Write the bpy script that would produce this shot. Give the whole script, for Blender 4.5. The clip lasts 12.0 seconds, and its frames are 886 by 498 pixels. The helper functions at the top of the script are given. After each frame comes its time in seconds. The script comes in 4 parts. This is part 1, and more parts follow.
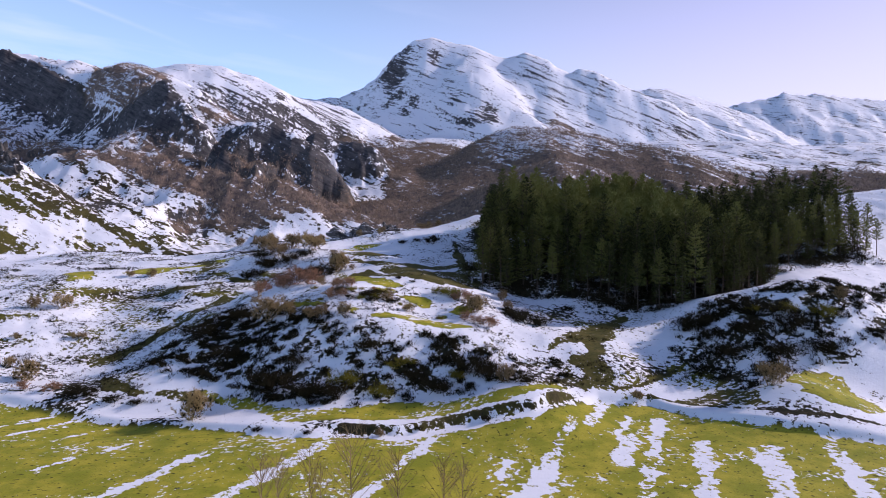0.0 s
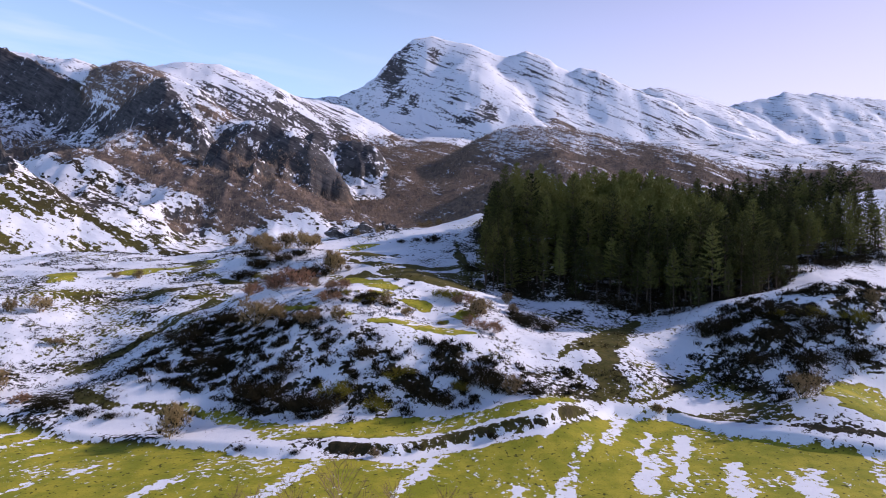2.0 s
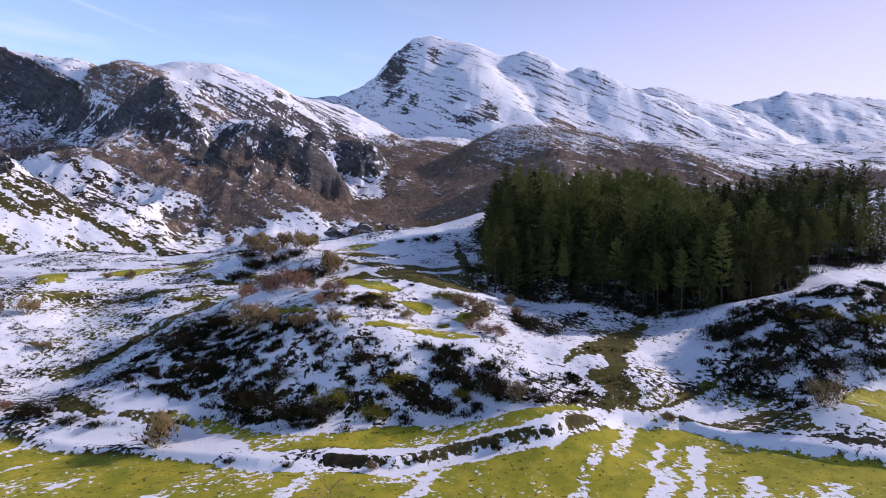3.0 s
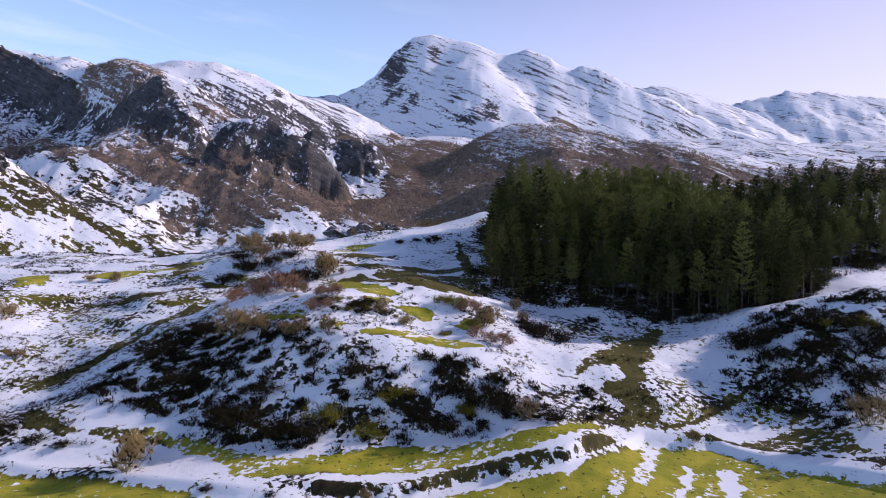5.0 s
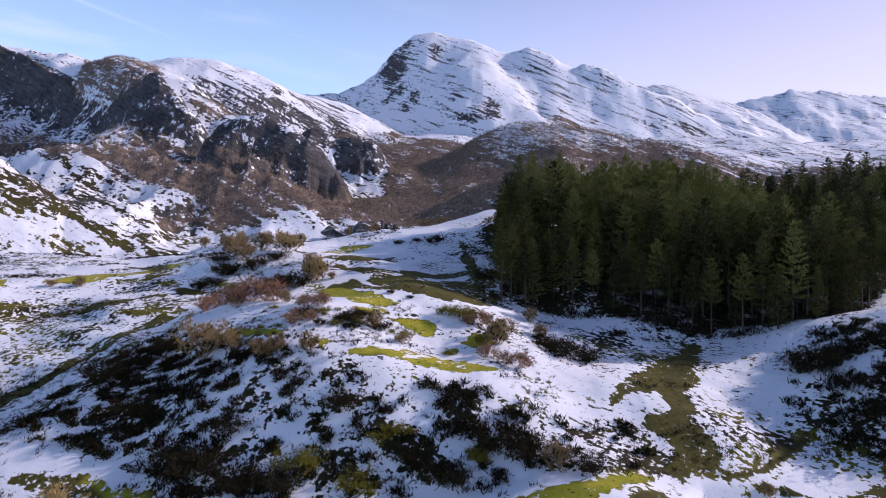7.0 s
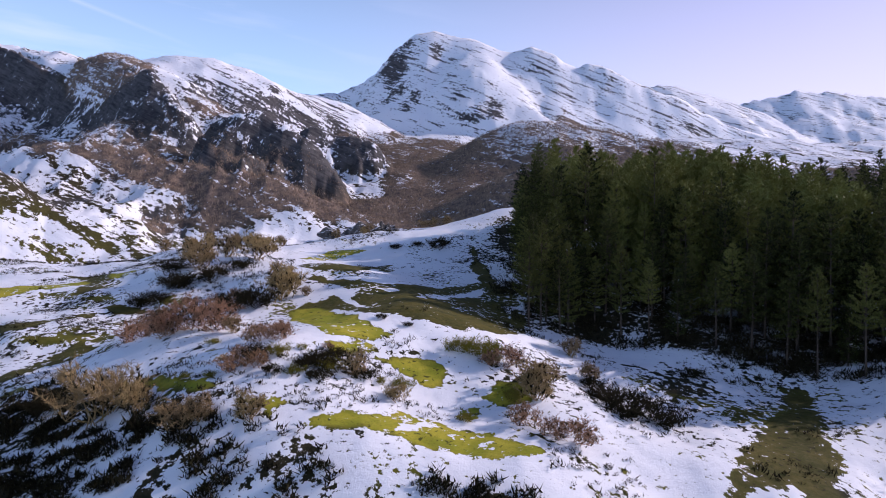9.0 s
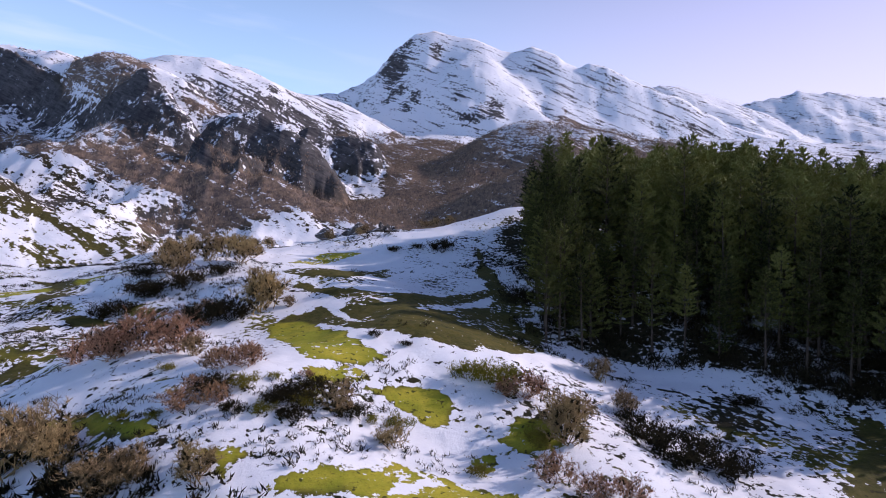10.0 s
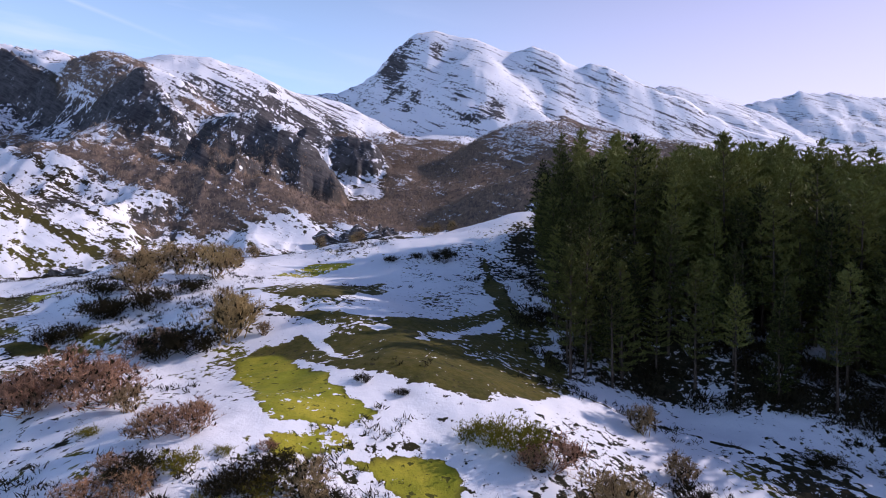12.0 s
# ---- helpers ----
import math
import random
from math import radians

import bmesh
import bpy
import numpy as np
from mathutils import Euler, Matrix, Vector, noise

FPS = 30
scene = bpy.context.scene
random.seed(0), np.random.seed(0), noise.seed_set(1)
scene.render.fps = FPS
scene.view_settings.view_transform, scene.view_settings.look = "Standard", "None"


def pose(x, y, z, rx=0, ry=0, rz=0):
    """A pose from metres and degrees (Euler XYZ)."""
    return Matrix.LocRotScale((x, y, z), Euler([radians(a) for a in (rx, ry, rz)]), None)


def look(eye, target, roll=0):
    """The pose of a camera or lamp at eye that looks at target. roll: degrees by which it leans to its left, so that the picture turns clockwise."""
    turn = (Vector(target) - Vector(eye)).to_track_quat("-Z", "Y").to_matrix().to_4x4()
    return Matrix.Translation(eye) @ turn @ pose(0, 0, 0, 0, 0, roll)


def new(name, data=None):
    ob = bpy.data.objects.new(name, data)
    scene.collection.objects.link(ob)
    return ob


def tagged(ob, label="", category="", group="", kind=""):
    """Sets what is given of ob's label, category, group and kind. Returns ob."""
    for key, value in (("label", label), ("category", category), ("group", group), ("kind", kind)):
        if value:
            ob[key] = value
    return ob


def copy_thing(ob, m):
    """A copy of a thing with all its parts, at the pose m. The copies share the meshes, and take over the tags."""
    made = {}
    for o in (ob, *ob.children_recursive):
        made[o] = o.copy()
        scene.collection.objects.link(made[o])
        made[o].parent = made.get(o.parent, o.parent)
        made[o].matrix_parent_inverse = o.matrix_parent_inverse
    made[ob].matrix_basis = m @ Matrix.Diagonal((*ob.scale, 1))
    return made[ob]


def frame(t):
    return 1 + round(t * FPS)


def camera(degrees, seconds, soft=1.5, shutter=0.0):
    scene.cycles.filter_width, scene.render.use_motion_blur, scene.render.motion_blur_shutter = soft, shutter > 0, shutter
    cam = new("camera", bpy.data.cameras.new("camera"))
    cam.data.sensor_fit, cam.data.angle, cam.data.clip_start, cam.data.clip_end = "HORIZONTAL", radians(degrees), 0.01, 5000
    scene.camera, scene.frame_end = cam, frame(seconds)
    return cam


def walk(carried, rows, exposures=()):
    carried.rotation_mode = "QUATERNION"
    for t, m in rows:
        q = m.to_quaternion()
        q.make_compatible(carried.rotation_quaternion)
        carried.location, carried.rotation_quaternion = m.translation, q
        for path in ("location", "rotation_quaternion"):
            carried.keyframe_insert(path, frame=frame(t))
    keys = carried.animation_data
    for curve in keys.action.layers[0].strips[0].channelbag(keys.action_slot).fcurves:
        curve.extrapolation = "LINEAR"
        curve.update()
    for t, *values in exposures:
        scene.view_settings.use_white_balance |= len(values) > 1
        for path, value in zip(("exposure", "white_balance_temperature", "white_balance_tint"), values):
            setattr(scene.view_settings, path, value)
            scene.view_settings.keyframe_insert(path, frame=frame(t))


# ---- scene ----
cam = camera(76.0, 12.0, 0.5)
METRES, EYE, TILT, LEAN, TURN = 70.0, 25.0, -1.0, 0.0, 0.0
ROWS = [
    (0.0, 0.0, 0.0, 0.0, 0.0, 0.0, -0.0),
    (0.5, -0.001, 0.022, 0.0003, -0.01, -0.0, 0.0),
    (1.0, -0.002, 0.0446, 0.0007, -0.01, -0.03, -0.0),
    (1.5, -0.0029, 0.0674, 0.0011, -0.02, -0.04, -0.01),
    (2.0, -0.004, 0.0905, 0.0015, -0.02, -0.05, -0.01),
    (2.5, -0.0049, 0.1141, 0.0021, -0.03, -0.06, -0.01),
    (3.0, -0.0058, 0.1372, 0.0029, -0.02, -0.07, -0.01),
    (5.0, -0.0096, 0.2252, 0.0064, 0.0, -0.1, 0.01),
    (5.5, -0.0109, 0.253, 0.0071, 0.03, -0.11, -0.01),
    (6.0, -0.0123, 0.2816, 0.008, 0.04, -0.12, -0.02),
    (6.5, -0.0144, 0.3249, 0.0094, 0.05, -0.15, -0.04),
    (7.0, -0.0184, 0.4037, 0.0129, 0.06, -0.16, -0.06),
    (9.0, -0.0361, 0.7186, 0.0236, 0.13, 0.09, -0.16),
    (9.5, -0.0399, 0.7874, 0.0246, 0.15, 0.16, -0.15),
    (10.0, -0.0435, 0.8537, 0.0283, 0.15, 0.23, -0.16),
    (10.5, -0.0464, 0.9119, 0.0352, 0.14, 0.28, -0.17),
    (11.0, -0.048, 0.9468, 0.0428, 0.13, 0.29, -0.19),
    (11.5, -0.049, 0.9719, 0.0493, 0.15, 0.29, -0.19),
    (12.0, -0.05, 0.9954, 0.0552, 0.15, 0.29, -0.18),
]
walk(cam, [(t, pose(0, 0, EYE, TILT, LEAN, TURN) @ pose(METRES * x, METRES * 1.179 * y, METRES * z, 90 + pitch / 1.179, roll, yaw / 1.179)) for t, x, y, z, yaw, pitch, roll in ROWS],
     [(0.0, -0.24, 6050, 30.0), (12.0, -0.24, 6050, 30.0)])


# ---------------- world and sun ----------------
SUN_AZ, SUN_EL = 73.0, 26.0          # degrees clockwise from straight ahead (+y), and above the horizon
world = bpy.data.worlds.new("sky")
scene.world = world
world.use_nodes = True
wn, wl = world.node_tree.nodes, world.node_tree.links
wn.clear()
sky = wn.new("ShaderNodeTexSky")
sky.sky_type, sky.sun_disc = "NISHITA", False
sky.sun_elevation, sky.sun_rotation = radians(SUN_EL), radians(SUN_AZ)
sky.altitude, sky.air_density, sky.dust_density, sky.ozone_density = 1200, 1.0, 0.9, 3.2
bg = wn.new("ShaderNodeBackground")
bg.inputs["Strength"].default_value = 0.168
wout = wn.new("ShaderNodeOutputWorld")
# pale winter haze low over the horizon, all round
wco = wn.new("ShaderNodeTexCoord")
wsep = wn.new("ShaderNodeSeparateXYZ")
wl.new(wco.outputs["Generated"], wsep.inputs[0])
wlow = wn.new("ShaderNodeMapRange")
wlow.interpolation_type = "SMOOTHSTEP"
wlow.inputs["From Min"].default_value, wlow.inputs["From Max"].default_value = 0.72, 0.0
wlow.inputs["To Min"].default_value, wlow.inputs["To Max"].default_value = 0.0, 0.72
wl.new(wsep.outputs["Z"], wlow.inputs["Value"])


def world_mix(fac, first, second):
    n = wn.new("ShaderNodeMix")
    n.data_type = "RGBA"
    for socket, v in ((n.inputs[0], fac), (n.inputs[6], first), (n.inputs[7], second)):
        if isinstance(v, bpy.types.NodeSocket):
            wl.new(v, socket)
        else:
            socket.default_value = v
    return n.outputs[2]


def world_math(op, p, q=0.0, clamp=False):
    n = wn.new("ShaderNodeMath")
    n.operation, n.use_clamp = op, clamp
    for socket, v in zip(n.inputs, (p, q)):
        if isinstance(v, bpy.types.NodeSocket):
            wl.new(v, socket)
        else:
            socket.default_value = v
    return n.outputs[0]


air = world_mix(0.3, sky.outputs[0], (0.0, 0.0, 0.0, 1.0))
# the haze is whiter towards the sun
toward = world_math("ADD", world_math("MULTIPLY", wsep.outputs["X"], math.sin(radians(SUN_AZ))), world_math("MULTIPLY", wsep.outputs["Y"], math.cos(radians(SUN_AZ))))
glow = wn.new("ShaderNodeMapRange")
glow.interpolation_type = "SMOOTHSTEP"
glow.inputs["From Min"].default_value, glow.inputs["From Max"].default_value = -0.05, 0.8
wl.new(toward, glow.inputs["Value"])
haze = world_mix(glow.outputs[0], (5.7, 8.9, 11.8, 1.0), (8.2, 7.8, 9.4, 1.0))
air = world_mix(wlow.outputs[0], air, haze)
# a fading vapour trail and thin cirrus in the north-west
ahead = world_math("MAXIMUM", wsep.outputs["Y"], 0.05)
tan_u, tan_v = world_math("DIVIDE", wsep.outputs["X"], ahead), world_math("DIVIDE", wsep.outputs["Z"], ahead)
off_line = world_math("ABSOLUTE", world_math("SUBTRACT", tan_v, world_math("SUBTRACT", 0.161, world_math("MULTIPLY", tan_u, 0.397))))
streak = world_math("SUBTRACT", 0.8, world_math("MULTIPLY", off_line, 130.0), True)
streak = world_math("MULTIPLY", streak, world_math("MULTIPLY", world_math("SUBTRACT", -0.42, tan_u, True), 1.0, True))
wvec = wn.new("ShaderNodeCombineXYZ")
wl.new(world_math("MULTIPLY", tan_u, 2.2), wvec.inputs[0])
wl.new(world_math("ADD", world_math("MULTIPLY", tan_v, 16.0), world_math("MULTIPLY", tan_u, 3.0)), wvec.inputs[1])
wisp = wn.new("ShaderNodeTexNoise")
wisp.inputs["Scale"].default_value, wisp.inputs["Detail"].default_value = 1.0, 5.0
wl.new(wvec.outputs[0], wisp.inputs["Vector"])
thin = world_math("MULTIPLY", world_math("SUBTRACT", wisp.outputs["Fac"], 0.52, True), 1.3, True)
thin = world_math("MULTIPLY", thin, world_math("MULTIPLY", world_math("SUBTRACT", 0.1, tan_u, True), 2.0, True))
veil = world_math("MULTIPLY", world_math("MAXIMUM", streak, thin), world_math("GREATER_THAN", wsep.outputs["Y"], 0.1))
air = world_mix(veil, air, (7.2, 7.6, 8.6, 1.0))
wl.new(air, bg.inputs["Color"])
wl.new(bg.outputs[0], wout.inputs["Surface"])

lamp = bpy.data.lights.new("sun", "SUN")
lamp.energy, lamp.angle, lamp.color = 5.0, radians(0.55), (1.0, 0.91, 0.78)
sun = new("sun", lamp)
a, e = radians(SUN_AZ), radians(SUN_EL)
sun_way = Vector((math.sin(a) * math.cos(e), math.cos(a) * math.cos(e), math.sin(e)))
sun.matrix_world = look(sun_way * 300, (0, 0, 0))


# ---------------- materials ----------------
class Nodes:
    """A small helper to write node materials."""

    def __init__(self, name):
        self.mat = bpy.data.materials.new(name)
        self.mat.use_nodes = True
        self.tree = self.mat.node_tree
        self.tree.nodes.clear()
        self.out = self.tree.nodes.new("ShaderNodeOutputMaterial")

    def add(self, kind, props=(), **links):
        n = self.tree.nodes.new(kind)
        for k, v in props:
            setattr(n, k, v)
        for k, v in links.items():
            self.put(n.inputs[k.replace("_", " ")], v)
        return n

    def put(self, socket, v):
        if isinstance(v, bpy.types.NodeSocket):
            self.tree.links.new(v, socket)
        else:
            socket.default_value = v

    def math(self, op, x, y=0.0, z=0.0):
        n = self.tree.nodes.new("ShaderNodeMath")
        n.operation = op
        for s, v in zip(n.inputs, (x, y, z)):
            self.put(s, v)
        return n.outputs[0]

    def noise(self, vec, scale, detail=4.0, rough=0.55):
        n = self.add("ShaderNodeTexNoise", Scale=scale, Detail=detail, Roughness=rough)
        if vec is not None:
            self.put(n.inputs["Vector"], vec)
        return n.outputs["Fac"]

    def step(self, v, lo, hi):
        n = self.tree.nodes.new("ShaderNodeMapRange")
        n.interpolation_type = "SMOOTHSTEP"
        for k, s in (("Value", v), ("From Min", lo), ("From Max", hi)):
            self.put(n.inputs[k], s)
        return n.outputs[0]

    def mix(self, f, c1, c2):
        n = self.tree.nodes.new("ShaderNodeMix")
        n.data_type = "RGBA"
        self.put(n.inputs[0], f)
        for s, c in ((n.inputs[6], c1), (n.inputs[7], c2)):
            self.put(s, c if isinstance(c, bpy.types.NodeSocket) else (*c, 1.0))
        return n.outputs[2]

    def attr(self, name):
        return self.add("ShaderNodeAttribute", (("attribute_name", name),)).outputs["Fac"]

    def bump(self, height, strength, distance):
        return self.add("ShaderNodeBump", Strength=strength, Distance=distance, Height=height).outputs[0]

    def finish(self, colour, rough, normal=None, spec=0.3):
        b = self.add("ShaderNodeBsdfPrincipled", Roughness=rough)
        self.put(b.inputs["Base Color"], colour if isinstance(colour, bpy.types.NodeSocket) else (*colour, 1.0))
        b.inputs["Specular IOR Level"].default_value = spec
        if normal is not None:
            self.put(b.inputs["Normal"], normal)
        self.tree.links.new(b.outputs[0], self.out.inputs["Surface"])
        return self.mat


def leafy(name, dark, light, tip, rough=0.7, through_light=0.25, spread=1.0):
    """Foliage or twigs: colour varies from clump to clump and from plant to plant."""
    m = Nodes(name)
    island = m.add("ShaderNodeNewGeometry").outputs["Random Per Island"]
    plant = m.add("ShaderNodeObjectInfo").outputs["Random"]
    c = m.mix(m.math("POWER", island, spread), dark, light)
    c = m.mix(m.math("MULTIPLY", m.math("POWER", plant, 2.2), 0.85), c, tip)
    b = m.add("ShaderNodeBsdfPrincipled", Roughness=rough)
    m.put(b.inputs["Base Color"], c)
    b.inputs["Specular IOR Level"].default_value = 0.06
    if through_light:
        t = m.add("ShaderNodeBsdfTranslucent")
        m.put(t.inputs["Color"], c)
        x = m.add("ShaderNodeMixShader", Fac=through_light)
        m.tree.links.new(b.outputs[0], x.inputs[1])
        m.tree.links.new(t.outputs[0], x.inputs[2])
        m.tree.links.new(x.outputs[0], m.out.inputs["Surface"])
    else:
        m.tree.links.new(b.outputs[0], m.out.inputs["Surface"])
    return m.mat


def ground_material():
    m = Nodes("ground")
    co = m.add("ShaderNodeTexCoord").outputs["Object"]
    snow_a, green_a, rock_a, wood_a, far_a = (m.attr(k) for k in ("snow", "green", "rock", "wood", "far"))
    # snow edges: broad drifts, then ragged detail
    n1 = m.noise(co, 0.09, 9.0, 0.62)
    n2 = m.noise(co, 1.3, 7.0, 0.66)
    dip = m.add("ShaderNodeMapping", Vector=co, Rotation=(0.0, radians(-27), radians(8))).outputs[0]
    squash = m.add("ShaderNodeMapping", Vector=dip, Scale=(0.011, 0.03, 0.11)).outputs[0]
    n3 = m.math("ADD", m.math("MULTIPLY", m.noise(squash, 1.0, 9.0, 0.68), 0.6), m.math("MULTIPLY", m.noise(m.add("ShaderNodeMapping", Vector=co, Scale=(0.2, 0.2, 0.13)).outputs[0], 1.0, 6.0, 0.65), 0.4))
    crag_n = m.math("ADD", m.math("MULTIPLY", m.noise(m.add("ShaderNodeMapping", Vector=co, Scale=(0.14, 0.14, 0.075)).outputs[0], 1.0, 9.0, 0.74), 0.6), m.math("MULTIPLY", m.noise(co, 0.028, 8.0, 0.7), 0.4))
    tall_mix = m.add("ShaderNodeMix", (("data_type", "FLOAT"),))
    m.put(tall_mix.inputs[0], m.attr("crag")), m.put(tall_mix.inputs[2], n3), m.put(tall_mix.inputs[3], crag_n)
    n3 = tall_mix.outputs[0]
    near_n = m.math("ADD", m.math("MULTIPLY", n1, 0.45), m.math("MULTIPLY", n2, 0.55))
    edge = m.add("ShaderNodeMix", (("data_type", "FLOAT"),))
    m.put(edge.inputs[0], far_a), m.put(edge.inputs[2], near_n), m.put(edge.inputs[3], n3)
    v = m.math("ADD", snow_a, m.math("MULTIPLY", m.math("SUBTRACT", edge.outputs[0], 0.5), 6.2))
    snow = m.step(v, 0.47, 0.53)
    # grass
    g1, g2 = m.noise(co, 0.35, 5.0), m.noise(co, 6.0, 6.0, 0.7)
    grass = m.mix(m.step(g1, 0.35, 0.68), (0.24, 0.25, 0.02), (0.41, 0.355, 0.036))
    grass = m.mix(m.step(g2, 0.5, 0.75), grass, (0.12, 0.105, 0.02))
    g3 = m.noise(co, 1.7, 3.0, 0.5)
    grass = m.mix(m.step(g3, 0.62, 0.68), grass, (0.075, 0.075, 0.014))
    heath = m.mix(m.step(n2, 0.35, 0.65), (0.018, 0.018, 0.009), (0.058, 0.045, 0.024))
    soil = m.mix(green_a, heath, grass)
    woods = m.mix(m.step(m.noise(co, 0.12, 8.0, 0.7), 0.35, 0.68), (0.1, 0.078, 0.07), (0.28, 0.2, 0.145))
    soil = m.mix(wood_a, soil, woods)
    r1 = m.noise(squash, 2.3, 10.0, 0.7)
    r2 = m.math("ADD", m.math("MULTIPLY", r1, 0.5), m.math("MULTIPLY", crag_n, 0.5))
    rock = m.mix(m.step(r2, 0.36, 0.64), (0.024, 0.024, 0.03), (0.13, 0.122, 0.118))
    soil = m.mix(rock_a, soil, rock)
    white = m.mix(n2, (0.74, 0.76, 0.82), (0.86, 0.87, 0.9))
    colour = m.mix(snow, soil, white)
    h = m.math("ADD", m.math("MULTIPLY", m.math("ADD", n2, m.math("MULTIPLY", g2, 0.4)), 0.25), m.math("MULTIPLY", snow, 0.12))
    fine = m.bump(h, 0.55, 0.6)
    coarse = m.add("ShaderNodeBump", Distance=9.0, Height=r2, Strength=m.math("MULTIPLY", far_a, 0.4))
    m.put(coarse.inputs["Normal"], fine)
    return m.finish(colour, m.math("ADD", 0.85, m.math("MULTIPLY", snow, -0.25)), coarse.outputs[0], 0.1)


GROUND = ground_material()

def bark_material():
    m = Nodes("bark")
    co = m.add("ShaderNodeTexCoord").outputs["Object"]
    st = m.add("ShaderNodeMapping", Vector=co, Scale=(6.0, 6.0, 1.2)).outputs[0]
    n = m.noise(st, 1.5, 6.0, 0.65)
    c = m.mix(m.step(n, 0.35, 0.65), (0.03, 0.022, 0.017), (0.12, 0.085, 0.062))
    return m.finish(c, 0.9, m.bump(n, 0.6, 0.05))


BARK = bark_material()
NEEDLES = leafy("pine needles", (0.003, 0.006, 0.003), (0.14, 0.155, 0.042), (0.24, 0.24, 0.065), 0.6, 0.04, 2.6)
HEATHER = leafy("heather", (0.006, 0.005, 0.004), (0.036, 0.031, 0.014), (0.04, 0.03, 0.016), 0.8, 0.05)
BROOM = leafy("broom", (0.08, 0.085, 0.014), (0.24, 0.22, 0.03), (0.24, 0.18, 0.035), 0.7, 0.25)
TWIGS = leafy("twigs", (0.1, 0.07, 0.037), (0.43, 0.3, 0.165), (0.38, 0.28, 0.12), 0.85, 0.0)
RED_TWIGS = leafy("reddish twigs", (0.12, 0.065, 0.043), (0.5, 0.28, 0.175), (0.4, 0.25, 0.14), 0.85, 0.0)
FAR_TWIGS = leafy("bare woodland", (0.1, 0.078, 0.07), (0.42, 0.31, 0.215), (0.32, 0.24, 0.17), 0.9, 0.0)


# ---------------- the shape of the land ----------------
def lattice(ix, iy, seed):
    h = (ix.astype(np.int64) * 374761393 + iy.astype(np.int64) * 668265263 + seed * 974634777) & 0xFFFFFFFF
    h = ((h ^ (h >> 13)) * 1274126177) & 0xFFFFFFFF
    return ((h ^ (h >> 16)) & 0xFFFF) / 65535.0


def value_noise(x, y, seed=0):
    """Smooth noise from 0 to 1."""
    ix, iy = np.floor(x), np.floor(y)
    fx, fy = x - ix, y - iy
    fx, fy = fx * fx * fx * (fx * (fx * 6 - 15) + 10), fy * fy * fy * (fy * (fy * 6 - 15) + 10)
    p, q = lattice(ix, iy, seed), lattice(ix + 1, iy, seed)
    r, s = lattice(ix, iy + 1, seed), lattice(ix + 1, iy + 1, seed)
    return (p + (q - p) * fx) + ((r + (s - r) * fx) - (p + (q - p) * fx)) * fy


def fbm(x, y, octaves=5, seed=0, gain=0.5):
    """Layered noise from about -1 to 1."""
    t, amp, total = 0.0, 1.0, 0.0
    for o in range(octaves):
        t = t + amp * (value_noise(x * 2 ** o + 17.3 * o, y * 2 ** o - 9.1 * o, seed + o) * 2 - 1)
        total += amp
        amp *= gain
    return t / total


def ridged(x, y, octaves=5, seed=0):
    """Sharp-crested noise from 0 to 1."""
    t, amp, total = 0.0, 1.0, 0.0
    for o in range(octaves):
        n = value_noise(x * 2 ** o + 5.7 * o, y * 2 ** o + 3.1 * o, seed + o) * 2 - 1
        t = t + amp * (1 - np.abs(n)) ** 2
        total += amp
        amp *= 0.5
    return t / total


def smooth(v, lo, hi):
    t = np.clip((v - lo) / (hi - lo), 0, 1)
    return t * t * (3 - 2 * t)


def blob(x, y, cx, cy, rx, ry, turn=0.0):
    """A soft oval, 1 inside and 0 outside, turned by degrees."""
    c, s = math.cos(radians(turn)), math.sin(radians(turn))
    u, v = (x - cx) * c + (y - cy) * s, -(x - cx) * s + (y - cy) * c
    d = np.sqrt((u / rx) ** 2 + (v / ry) ** 2)
    return 1 - smooth(d, 0.75, 1.25)


def trail(x, y, points, width):
    """A soft line along the points."""
    d = np.full(np.shape(x), 1e9)
    for (x0, y0), (x1, y1) in zip(points, points[1:]):
        t = np.clip(((x - x0) * (x1 - x0) + (y - y0) * (y1 - y0)) / ((x1 - x0) ** 2 + (y1 - y0) ** 2), 0, 1)
        d = np.minimum(d, np.hypot(x - x0 - t * (x1 - x0), y - y0 - t * (y1 - y0)))
    return 1 - smooth(d, width * 0.5, width * 1.3)


# mounds and hollows of the near land: x, y, radius, height
MOUNDS_WEST = [
    (-27, 104, 12, 5.1), (-8, 102, 11, 5.4), (6, 100, 9, 5.0), (-20, 120, 13, 8.0), (-36, 126, 12, 4.3), (-50, 100, 12, 1.3),
    (-68, 112, 14, -2.4), (-92, 138, 18, 4.2), (-75, 140, 16, -2.9), (-30, 150, 14, 4.8), (-55, 168, 16, 3.1), (-65, 158, 12, -1.2),
    (-90, 205, 30, -4.1), (-130, 270, 40, -15.2), (-12, 150, 11, 2.9), (-15, 198, 16, 1.5), (-160, 200, 34, -6.1), (0, 124, 10, 2.7),
    (-60, 235, 24, -3.1), (-7, 86, 8, -0.9), (-50, 86, 10, -0.8), (-40, 176, 14, 2.7), (8, 112, 9, 3.6), (-8, 135, 11, 3.4),
]
